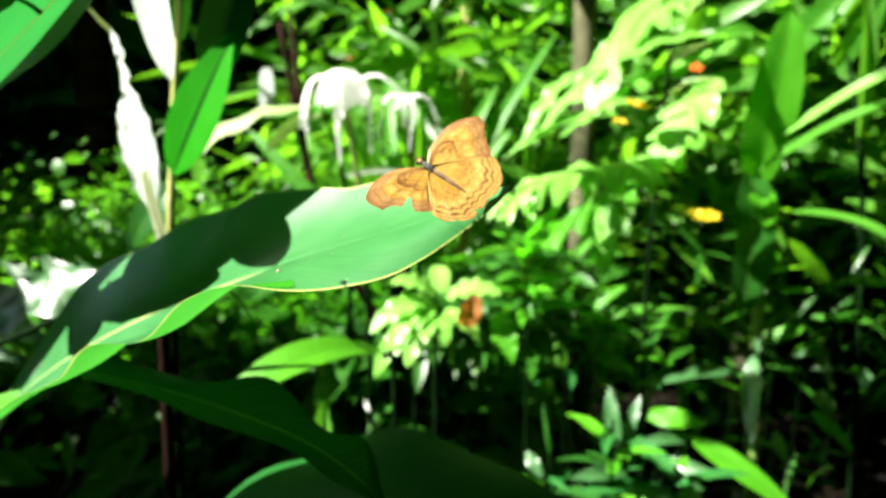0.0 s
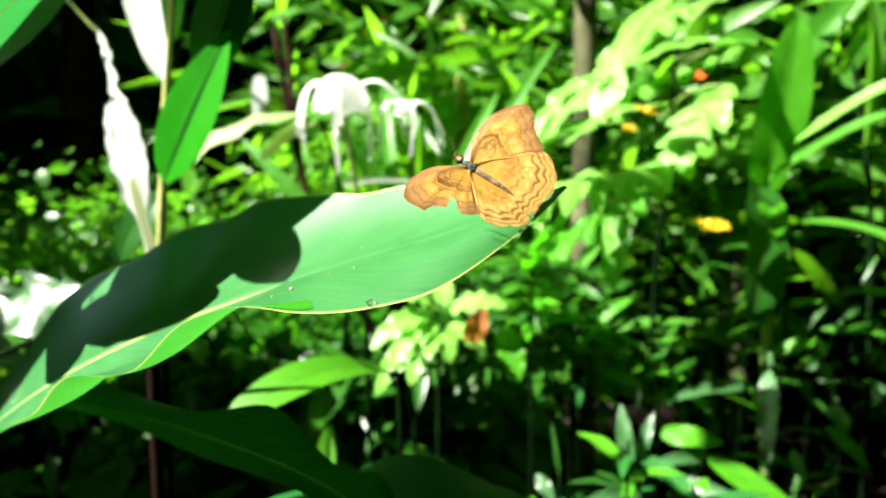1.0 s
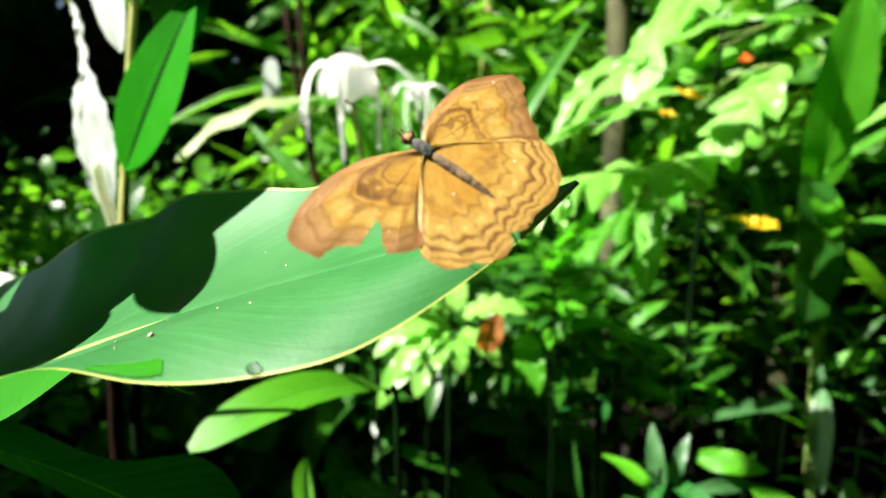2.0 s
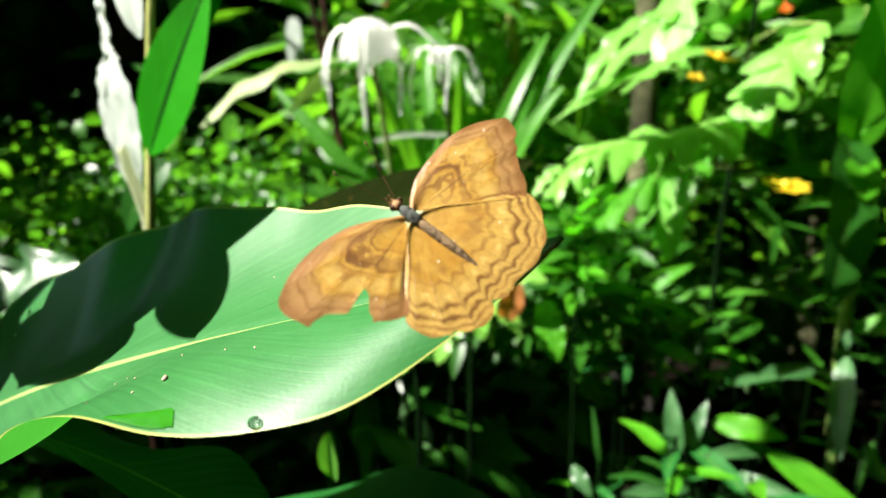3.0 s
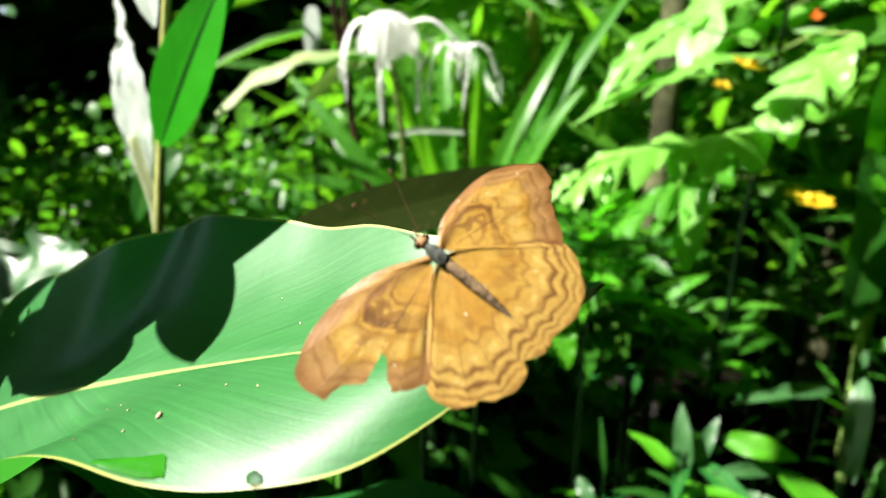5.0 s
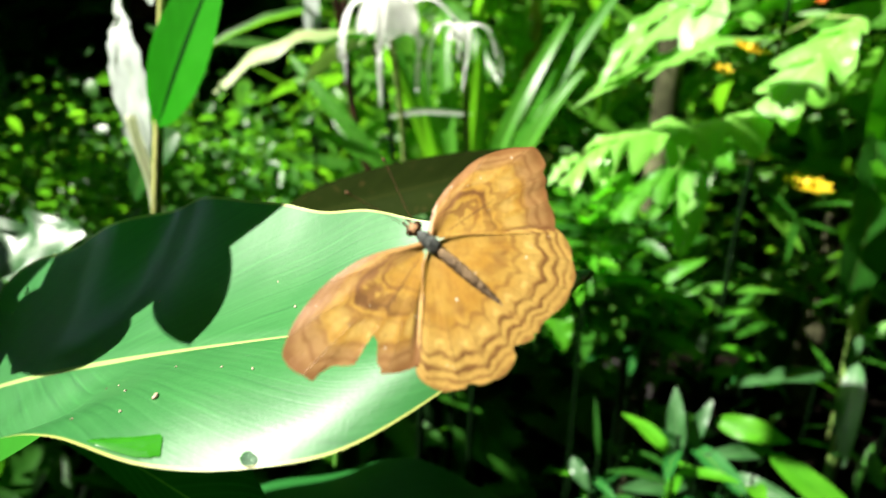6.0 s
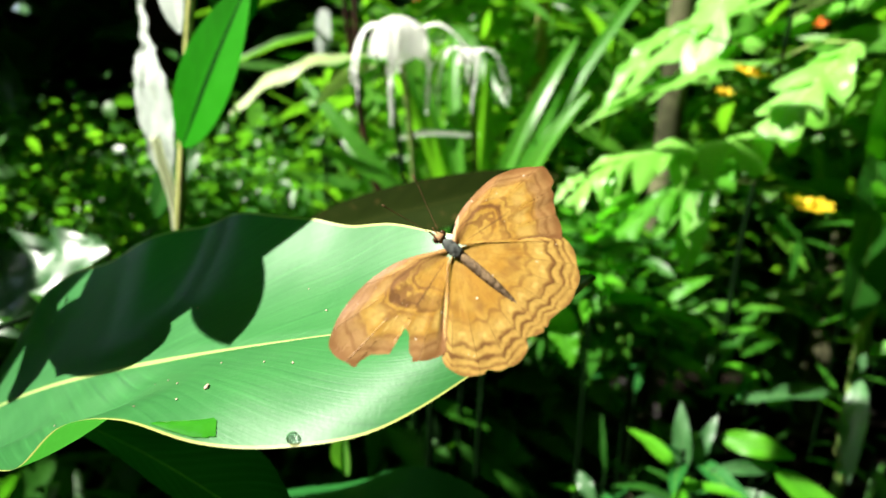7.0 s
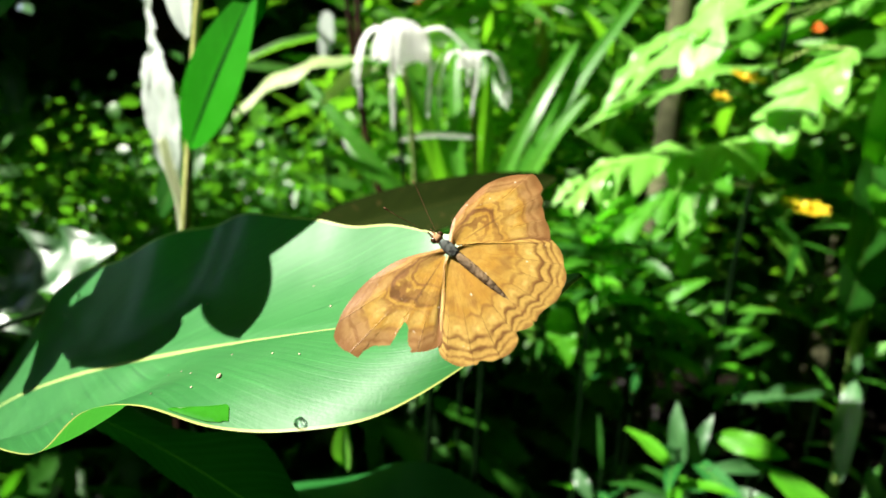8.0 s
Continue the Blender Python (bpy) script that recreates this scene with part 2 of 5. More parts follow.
def wing_mat(name, hind):
    """Scaled wing: rho runs from root to margin, theta round the root, both in the 'wing' layer."""
    g = Graph(name)
    co = g.coords()
    rho, theta = g.uv("wing")
    grain = g.noise(co, 2600.0, 2.0)
    soft = g.noise(co, 170.0, 3.0)
    gold, orange, brown, deep, pale = (0.56, 0.35, 0.07), (0.46, 0.245, 0.036), (0.2, 0.08, 0.024), (0.08, 0.032, 0.012), (0.64, 0.43, 0.115)
    base = g.mix(g.step(soft, 0.35, 0.65), orange, gold)
    ray = g.tree.nodes.new("ShaderNodeCombineXYZ")
    g.link(g.math("MULTIPLY", theta, 16.0), ray.inputs[0])
    g.link(g.math("MULTIPLY", rho, 5.0), ray.inputs[1])
    base = g.mix(g.step(g.noise(ray.outputs[0], 1.0, 3.0), 0.5, 0.72, 0.0, 0.5), base, (0.38, 0.17, 0.03))
    # cells between the veins make every band scalloped
    cell = g.math("ABSOLUTE", g.math("SINE", g.math("MULTIPLY", theta, 13.5)))
    shaky = g.math("MULTIPLY_ADD", g.noise(co, 420.0, 2.0), 0.08, -0.04)
    r = g.math("ADD", rho, g.math("ADD", g.math("MULTIPLY", cell, 0.04), shaky))
    patchy = g.step(g.noise(co, 300.0, 2.0), 0.3, 0.6, 0.45, 1.0)

    def band(at, half, f, col, old, where=None):
        d = g.math("ABSOLUTE", g.math("SUBTRACT", r, at))
        m = g.math("MULTIPLY", g.math("MULTIPLY", g.step(d, half * 0.15, half * 1.15, 1.0, 0.0), f), patchy)
        return g.mix(g.math("MULTIPLY", m, where) if where else m, old, col)

    near_vein = g.step(g.math("MULTIPLY", cell, rho), 0.012, 0.05, 1.0, 0.0)
    if hind:
        base = g.mix(g.step(rho, 0.5, 0.72, 0.0, 0.65), base, pale)
        base = band(0.47, 0.08, 0.7, brown, base, g.step(g.noise(co, 210.0, 2.0), 0.35, 0.6))
        base = band(0.60, 0.026, 0.6, brown, base)
        spot = g.math("MULTIPLY", g.step(g.math("ABSOLUTE", g.math("SUBTRACT", r, 0.715)), 0.01, 0.04, 1.0, 0.0), g.step(cell, 0.7, 0.95))
        base = g.mix(g.math("MULTIPLY", spot, 0.5), base, (0.84, 0.6, 0.18))
        base = band(0.79, 0.032, 0.85, brown, base)
        base = band(0.80, 0.014, 0.55, deep, base)
        base = band(0.885, 0.03, 0.85, brown, base)
        base = band(0.89, 0.014, 0.5, deep, base)
        base = band(0.958, 0.02, 0.75, brown, base)
        base = g.mix(g.step(r, 0.985, 1.02, 0.0, 0.6), base, brown)
        base = g.mix(g.step(rho, 0.02, 0.3, 0.3, 0.0), base, brown)
        vein = g.math("MULTIPLY", near_vein, g.step(rho, 0.45, 0.75))
    else:
        # ragged brown blotches across the cell, a yellow row beyond them, an orange-brown outer part
        ragged = g.math("ADD", rho, g.math("MULTIPLY_ADD", g.noise(co, 190.0, 3.0), 0.44, -0.22))
        lower = g.step(theta, -0.45, 0.1, 0.55, 1.0)
        for at, wide, f, col in ((0.33, 0.035, 0.75, brown), (0.46, 0.06, 0.85, brown), (0.47, 0.02, 0.6, deep), (0.57, 0.03, 0.6, brown)):
            d = g.math("ABSOLUTE", g.math("SUBTRACT", ragged, at))
            base = g.mix(g.math("MULTIPLY", g.math("MULTIPLY", g.step(d, wide * 0.5, wide, 1.0, 0.0), lower), f), base, col)
        row = g.math("MULTIPLY", g.step(g.math("ABSOLUTE", g.math("SUBTRACT", r, 0.67)), 0.03, 0.1, 1.0, 0.0), g.step(cell, 0.3, 0.75))
        base = g.mix(g.math("MULTIPLY", row, 0.7), base, pale)
        base = g.mix(g.step(g.math("ADD", r, g.math("MULTIPLY_ADD", soft, 0.2, -0.1)), 0.72, 0.86, 0.0, 0.8), base, (0.36, 0.2, 0.085))
        base = band(0.79, 0.022, 0.55, brown, base)
        base = band(0.885, 0.026, 0.6, brown, base)
        base = g.mix(g.step(r, 0.92, 1.0, 0.0, 0.7), base, brown)
        base = g.mix(g.step(theta, 0.2, 0.32, 0.0, 0.45), base, (0.33, 0.16, 0.07))
        stem = g.math("MULTIPLY", g.step(g.math("ABSOLUTE", g.math("ADD", theta, 0.2)), 0.012, 0.035, 1.0, 0.0), g.step(rho, 0.4, 0.55, 1.0, 0.0))
        base = g.mix(g.math("MULTIPLY", stem, 0.6), base, deep)
        vein = g.math("MULTIPLY", near_vein, g.step(rho, 0.55, 0.8))
    base = g.mix(g.math("MULTIPLY", vein, 0.5), base, (0.14, 0.055, 0.02))
    base = g.mix(g.step(g.noise(co, 900.0, 3.0), 0.42, 0.7, 0.0, 0.25), base, brown)
    base = g.mix(g.math("MULTIPLY", grain, 0.25), base, brown)
    # glints on thin scuffs, painted as whitish specks
    scuff_glint = g.math("MULTIPLY", g.step(g.noise(co, 700.0, 1.0), 0.76, 0.78), g.step(g.math("ABSOLUTE", g.math("SUBTRACT", rho, 0.62)), 0.2, 0.32, 1.0, 0.0))
    base = g.mix(scuff_glint, base, (0.85, 0.76, 0.6))
    h = g.math("ADD", g.math("MULTIPLY", grain, 0.3), g.math("MULTIPLY", vein, 0.6))
    return g.surface(base, 0.42, 0.2, g.mix(0.5, base, orange), g.bump(h, 0.6, 0.0005), 0.35)


WING_FORE = wing_mat("forewing scales", False)
WING_HIND = wing_mat("hindwing scales", True)


# ---------------------------------------------------------------- building blocks
def part(name, bm, material, parent=None, label=""):
    """One bmesh as one mesh object under a thing or a part."""
    me = bpy.data.meshes.new(name)
    bm.to_mesh(me)
    bm.free()
    me.materials.append(material)
    for p in me.polygons:
        p.use_smooth = True
    ob = new(name, me)
    if parent:
        ob.parent = parent
        ob.matrix_parent_inverse = parent.matrix_basis.inverted()
    if label:
        tagged(ob, label)
    return ob


def thing(name, at, label, category, group="", kind=""):
    ob = new(name)
    ob.empty_display_size = 0.05
    ob.matrix_basis = Matrix.Translation(at)
    return tagged(ob, label, category, group, kind)


def sheet(rows, uvs):
    """A bmesh from a grid of points, with named UV layers."""
    bm = bmesh.new()
    vs = [[bm.verts.new(p) for p in row] for row in rows]
    layers = {k: bm.loops.layers.uv.new(k) for k in uvs}
    for i in range(len(vs) - 1):
        for j in range(len(vs[0]) - 1):
            quad = ((i, j), (i + 1, j), (i + 1, j + 1), (i, j + 1))
            f = bm.faces.new([vs[a][b] for a, b in quad])
            for loop, (a, b) in zip(f.loops, quad):
                for k, lay in layers.items():
                    loop[lay].uv = uvs[k][a][b]
    return bm


def blade(parent, base, tip, width, material, arch=0.12, up=(0, 0, 1), fold=0.2, curl=0.0, ripple=0.0, waves=2.0, twist=0.0, peak=0.4, blunt=0.6, nu=16, nv=4, name="leaf", label=""):
    """A leaf from base to tip: arched along the rib, folded or curled across it, wavy at the margin."""
    base, tip, up = Vector(base), Vector(tip), Vector(up)
    axis = tip - base
    size = axis.length
    t = axis.normalized()
    b = t.cross(up).normalized()
    n = b.cross(t)
    rows, uv, mm = [], [], []
    k = peak / (1 - peak)
    top = (peak ** k * (1 - peak)) ** blunt
    for i in range(nu + 1):
        u = 0.004 + 0.992 * i / nu
        w = width / 2 * ((u ** k) * (1 - u)) ** blunt / top
        c = base + axis * u + n * (arch * size * 4 * u * (1 - u))
        turn = Matrix.Rotation(radians(twist) * u, 3, t)
        bu, nn = turn @ b, turn @ n
        row, ru, rm = [], [], []
        for j in range(-nv, nv + 1):
            v = j / nv
            h = fold * abs(v) - curl * v * v + ripple * math.sin(waves * 6.283 * u + (1.3 if v > 0 else 0)) * v * v
            row.append(c + bu * (w * v) + nn * (w * h))
            ru.append((u, 0.5 + v / 2))
            rm.append((u * size, v * w))
        rows.append(row), uv.append(ru), mm.append(rm)
    return part(name, sheet(rows, {"leaf": uv, "size": mm}), material, parent, label)


def draped_leaf(parent, rib, far_way, near_way, far, near, material, waves, ripple, label=""):
    """A leaf along a bent rib, its two halves hanging their own way, with a wavy margin."""
    path = smooth_path(rib, 8)
    far_way, near_way = Vector(far_way).normalized(), Vector(near_way).normalized()
    rows, uv, mm = [], [], []
    for i, c in enumerate(path):
        f = i / (len(path) - 1)
        env = math.sin(3.1416 * (0.04 + 0.955 * f)) ** 0.55
        row, ru, rm = [], [], []
        for j in range(-6, 7):
            v = j / 6
            way, w = (far_way, far) if v < 0 else (near_way, near)
            w *= env * (1 + ripple * math.sin(6.2832 * waves * f + (0.6 if v < 0 else 2.4)))
            lift = 0.25 * w * math.sin(6.2832 * waves * f + 1.9) * v * v
            row.append(c + way * (w * abs(v)) + Vector((0, 0, lift - 0.0012 * math.exp(-(v / 0.15) ** 2))))
            ru.append((f, 0.5 + v / 2))
            rm.append((0.25 * f, v * w))
        rows.append(row), uv.append(ru), mm.append(rm)
    return part("leaf", sheet(rows, {"leaf": uv, "size": mm}), material, parent, label)


def smooth_path(points, steps=8):
    """Points on a Catmull-Rom curve."""
    p = [Vector(q) for q in points]
    p = [p[0] * 2 - p[1], *p, p[-1] * 2 - p[-2]]
    out = []
    for i in range(1, len(p) - 2):
        for s in range(steps):
            t = s / steps
            out.append(0.5 * (2 * p[i] + (p[i + 1] - p[i - 1]) * t + (2 * p[i - 1] - 5 * p[i] + 4 * p[i + 1] - p[i + 2]) * t * t + (3 * p[i] - p[i - 1] - 3 * p[i + 1] + p[i + 2]) * t ** 3))
    return out + [p[-2]]


def tube(points, r0, r1, sides=10, steps=6, knots=0.0, bulge=None):
    """A bmesh tube along a smooth path, thinning from r0 to r1."""
    path = smooth_path(points, steps)
    bm = bmesh.new()
    rings = []
    for i, p in enumerate(path):
        t = (path[min(i + 1, len(path) - 1)] - path[max(i - 1, 0)]).normalized()
        a = t.orthogonal() if not i else a - t * a.dot(t)
        a.normalize()
        b = t.cross(a)
        f = i / (len(path) - 1)
        r = (r0 + (r1 - r0) * f) * (1 + knots * noise.noise(p * 40)) * (bulge(f) if bulge else 1)
        rings.append([bm.verts.new(p + a * (r * math.cos(6.2832 * s / sides)) + b * (r * math.sin(6.2832 * s / sides))) for s in range(sides)])
    for q, w in zip(rings, rings[1:]):
        for s in range(sides):
            bm.faces.new((q[s], q[(s + 1) % sides], w[(s + 1) % sides], w[s]))
    bm.faces.new(rings[0][::-1])
    bm.faces.new(rings[-1])
    return bm


def ball(at, radii, turn=None, rough=0.0, u=16, v=10):
    bm = bmesh.new()
    bmesh.ops.create_uvsphere(bm, u_segments=u, v_segments=v, radius=1)
    for w in bm.verts:
        p = Vector((w.co.x * radii[0], w.co.y * radii[1], w.co.z * radii[2]))
        if rough:
            p *= 1 + rough * noise.noise(p * 900)
        w.co = Vector(at) + (turn @ p if turn else p)
    return bm


def ribbon(points, width, taper=0.7, cup=0.25, steps=6, nv=2, up=(0, 0, 1)):
    """A strap along a smooth path, such as a petal."""
    path = smooth_path(points, steps)
    rows, uv, mm = [], [], []
    for i, p in enumerate(path):
        f = i / (len(path) - 1)
        t = (path[min(i + 1, len(path) - 1)] - path[max(i - 1, 0)]).normalized()
        b = t.cross(Vector(up))
        b = b.normalized() if b.length > 0.05 else Vector((1, 0, 0))
        n = b.cross(t)
        w = width / 2 * (1 - taper * f ** 2) * min(1, 0.5 + 4 * f) * (1 if f < 0.999 else 0.15)
        rows.append([p + b * (w * j / nv) + n * (cup * w * (j / nv) ** 2) for j in range(-nv, nv + 1)])
        uv.append([(f, 0.5 + 0.5 * j / nv) for j in range(-nv, nv + 1)])
        mm.append([(f * 0.1, w * j / nv) for j in range(-nv, nv + 1)])
    return sheet(rows, {"leaf": uv, "size": mm})


def foliage(name, seed, count, spot, size, material, label, category, slim=0.3, droop=0.3, normal=(0, 0, 1), spread=0.7):
    """Many small folded leaves as one object; spot(rnd) gives each one's place."""
    rnd = random.Random(seed)
    verts, faces = [], []
    for _ in range(count):
        p = spot(rnd)
        if p is None:
            continue
        p = Vector(p)
        s = rnd.uniform(*size)
        az = rnd.uniform(0, 6.2832)
        t = Vector((math.cos(az), math.sin(az), rnd.gauss(-droop, 0.4))).normalized()
        n = (Vector(normal) + Vector((rnd.gauss(0, spread), rnd.gauss(0, spread), rnd.gauss(0, spread * 0.5)))).normalized()
        b = t.cross(n)
        if b.length < 0.1:
            continue
        b.normalize()
        n = b.cross(t)
        w = s * slim * rnd.uniform(0.7, 1.2) / 2
        lift = rnd.uniform(0.1, 0.5) * w
        bend = rnd.uniform(0.02, 0.16) * s
        k = len(verts)
        for u, f in ((0, 0.05), (0.22, 0.8), (0.5, 1.0), (0.78, 0.62), (1, 0.02)):
            c = p + t * (s * u) - n * (bend * u * u * 2)
            verts += [c - b * (w * f) + n * (lift * f), c, c + b * (w * f) + n * (lift * f)]
        for i in range(4):
            a = k + 3 * i
            faces += [(a, a + 1, a + 4, a + 3), (a + 1, a + 2, a + 5, a + 4)]
    me = bpy.data.meshes.new(name)
    me.from_pydata([tuple(v) for v in verts], [], faces)
    me.materials.append(material)
    me.polygons.foreach_set("use_smooth", [True] * len(me.polygons))
    return tagged(new(name, me), label, category, kind="stuff")


# ---------------------------------------------------------------- setting
def ground():
    rows, uv = [], []
    edge = [-60, -20, -8, -4, -2, -1.2, -0.6, 0, 0.6, 1.2, 1.8, 2.4, 3.2, 4.5, 8, 20, 60]
    for y in edge:
        rows.append([Vector((x, y, 0.05 * noise.noise(Vector((x, y, 0)) * 1.3) - 0.02)) for x in edge])
        uv.append([(x, y) for x in edge])
    tagged(part("ground", sheet(rows, {"leaf": uv}), SOIL), "soil under the plants, shade put into its colour", "ground", kind="structure")


ground()


def litter_spot(r):
    return r.uniform(-2, 2.2), r.uniform(0.2, 4), 0.03


foliage("leaf_litter", 3, 900, litter_spot, (0.05, 0.14), LITTER, "fallen leaves on the soil, browns blackened for shade", "leaf litter", 0.4, 0.0, spread=0.25)


# ---------------------------------------------------------------- the broad-leaved plant with the butterfly's leaf
def rib_at(x):
    return Vector((x, 0.0528 * x ** 3 + 0.7891 * x * x - 0.2064 * x + 0.2525, 1.7269 * x ** 3 - 0.1584 * x * x + 0.297 * x + 1.0284 + 230.0 * max(0.0, x - 0.012) ** 2.6))


def knots(x, table):
    """Smooth value between (x, value) pairs: a cubic with the neighbours' slopes."""
    last = len(table) - 1
    i = 0
    while i < last - 1 and x > table[i + 1][0]:
        i += 1

    def slope(k):
        (a, p), (b, q) = table[max(k - 1, 0)], table[min(k + 1, last)]
        return (q - p) / (b - a)

    (a, p), (b, q) = table[i], table[i + 1]
    h = b - a
    f = min(1.0, max(0.0, (x - a) / h))
    return (2 * f ** 3 - 3 * f * f + 1) * p + (f ** 3 - 2 * f * f + f) * h * slope(i) + (3 * f * f - 2 * f ** 3) * q + (f ** 3 - f * f) * h * slope(i + 1)


TIP_X, FOOT_X = 0.0285, -0.36
FAR_WIDTH = ((-0.36, 0.0043), (-0.31, 0.0349), (-0.27, 0.0582), (-0.235, 0.0656), (-0.205, 0.0668), (-0.18, 0.0647), (-0.155, 0.0696), (-0.13, 0.0737), (-0.107, 0.0695), (-0.087, 0.0626), (-0.068, 0.0567), (-0.05, 0.0495), (-0.033, 0.0445), (-0.016, 0.0353), (0.003, 0.0262), (0.018, 0.013), (0.0285, 0.0004))
FAR_ANGLE = ((-0.36, 42.8), (-0.31, 47.7), (-0.27, 48.8), (-0.235, 51.5), (-0.205, 49.0), (-0.18, 45.1), (-0.155, 43.6), (-0.13, 36.8), (-0.107, 38.8), (-0.087, 36.8), (-0.068, 33.9), (-0.05, 31.7), (-0.033, 32.4), (-0.016, 32.7), (0.0285, 31.5))
NEAR_WIDTH = ((-0.36, 0.0057), (-0.31, 0.0225), (-0.27, 0.0308), (-0.235, 0.0356), (-0.205, 0.0388), (-0.18, 0.044), (-0.155, 0.0499), (-0.13, 0.0521), (-0.107, 0.0513), (-0.087, 0.0468), (-0.068, 0.046), (-0.05, 0.0454), (-0.033, 0.0415), (-0.016, 0.0348), (0.003, 0.0185), (0.018, 0.0055), (0.0285, 0.0004))
NEAR_ANGLE = ((-0.36, -27.3), (-0.31, -28.3), (-0.27, -27.3), (-0.235, -24.8), (-0.205, -22.5), (-0.18, -22.5), (-0.155, -19.4), (-0.13, -9.3), (-0.107, -15.3), (-0.087, -4.6), (-0.068, -3.5), (-0.05, -12.9), (-0.033, -21.0), (-0.016, -26.4), (0.003, -32.0), (0.0285, -40.0))
NEAR_SAG = ((-0.36, 0.0), (-0.25, 0.005), (-0.19, 0.006), (-0.13, 0.0065), (-0.105, 0.005), (-0.085, 0.003), (-0.065, 0.0), (-0.045, -0.003), (-0.025, -0.0038), (-0.01, -0.004), (0.005, -0.004), (0.0285, 0.0))


def leaf_point(x, v):
    """The butterfly's leaf: x runs along the rib, v from the far margin (-1) to the near one (1)."""
    m = rib_at(x)
    t = (rib_at(x + 0.001) - rib_at(x - 0.001)).normalized()
    b = t.cross(Vector((0, 0, 1))).normalized()
    n = b.cross(t)
    s = abs(v)
    if v < 0:
        r, a = knots(x, FAR_WIDTH), radians(knots(x, FAR_ANGLE))
        p = m + (b * -math.cos(a) + n * math.sin(a)) * (r * s) - n * (0.10 * r * 4 * s * (1 - s))
    else:
        r, a = knots(x, NEAR_WIDTH), radians(knots(x, NEAR_ANGLE))
        p = m + (b * math.cos(a) + n * math.sin(a)) * (r * s) - n * (knots(x, NEAR_SAG) * 4 * s * (1 - s))
    # side veins press shallow furrows, fine dents lie between
    furrow = 0.000012 * math.sin((x - 2.0 * r * s) * 900) * s * (1 - s) * 4
    dent = 0.0004 * noise.noise(p * 55) * min(1, s * 6)
    return p + n * (furrow + dent - 0.0011 * math.exp(-(v / 0.05) ** 2))


def main_leaf(plant):
    rows, uv, mm = [], [], []
    nu, nv = 220, 20
    for i in range(nu + 1):
        x = FOOT_X + (TIP_X - FOOT_X) * i / nu
        row, ru, rm = [], [], []
        for j in range(-nv, nv + 1):
            v = math.copysign(abs(j / nv) ** 1.25, j)
            row.append(leaf_point(x, v))
            ru.append((i / nu, 0.5 + v / 2))
            rm.append((x + 0.4, v * 0.052))
        rows.append(row), uv.append(ru), mm.append(rm)
    return part("leaf", sheet(rows, {"leaf": uv, "size": mm}), LEAF_MAIN, plant, "large glossy green leaf with a yellow margin, sunlit and half shaded")


plant = thing("ginger_plant", (-0.52, 0.5, 0), "tall ginger plant with broad glossy green leaves", "plant")
part("stem", tube([(-0.52, 0.5, 0), (-0.51, 0.5, 0.5), (-0.5, 0.5, 0.9), (-0.48, 0.52, 1.35)], 0.012, 0.007), STEM_GREEN, plant)
part("stalk", tube([(-0.505, 0.5, 0.78), (-0.44, 0.49, 0.84), rib_at(-0.358)], 0.005, 0.0025, 8), STEM_GREEN, plant)
main_leaf(plant)
# leaves overhead, smaller ones added, that shade the far half of the butterfly's leaf
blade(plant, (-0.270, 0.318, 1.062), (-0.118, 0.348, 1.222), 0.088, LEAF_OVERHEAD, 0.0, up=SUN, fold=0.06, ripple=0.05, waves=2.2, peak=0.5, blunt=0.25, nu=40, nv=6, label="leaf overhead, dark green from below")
# unseen, outlined after the shadow edge they have to cast
blade(plant, (-0.215, 0.305, 1.140), (-0.210, 0.244, 1.153), 0.034, LEAF_OVERHEAD, 0.0, up=SUN, fold=0.05, peak=0.3, blunt=0.9, label="added pointed leaf, shaped to cast a tooth of shadow")
blade(plant, (-0.302, 0.347, 1.063), (-0.234, 0.264, 1.129), 0.038, LEAF_OVERHEAD, 0.0, up=SUN, fold=0.05, ripple=0.05, peak=0.55, blunt=0.45, nu=24, label="unseen narrow leaf added overhead to cast shadow")
blade(plant, (-0.314, 0.382, 1.047), (-0.298, 0.299, 1.064), 0.034, LEAF_OVERHEAD, 0.0, up=SUN, fold=0.05, peak=0.45, blunt=0.45, label="unseen narrow leaf added overhead to cast shadow")
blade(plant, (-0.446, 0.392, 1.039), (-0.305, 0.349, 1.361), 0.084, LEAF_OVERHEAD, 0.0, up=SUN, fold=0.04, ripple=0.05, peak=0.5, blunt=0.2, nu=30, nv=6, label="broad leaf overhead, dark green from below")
part("stalk", tube([(-0.48, 0.45, 1.0), (-0.321, 0.389, 1.049), (-0.295, 0.333, 1.053), (-0.270, 0.318, 1.062)], 0.003, 0.0018, 7), STEM_GREEN, plant)
part("stalk", tube([(-0.5, 0.505, 0.95), (-0.48, 0.45, 1.0), (-0.446, 0.392, 1.039)], 0.004, 0.002, 7), STEM_GREEN, plant)
part("stalk", tube([(-0.48, 0.45, 1.0), (-0.39, 0.39, 1.05), (-0.302, 0.347, 1.063)], 0.0014, 0.001, 6), STEM_GREEN, plant)
part("stalk", tube([(-0.48, 0.45, 1.0), (-0.39, 0.41, 1.03), (-0.314, 0.382, 1.047)], 0.0014, 0.001, 6), STEM_GREEN, plant)
part("stalk", tube([(-0.208, 0.329, 1.127), (-0.211, 0.317, 1.134), (-0.215, 0.305, 1.140)], 0.0015, 0.001, 6), STEM_GREEN, plant)
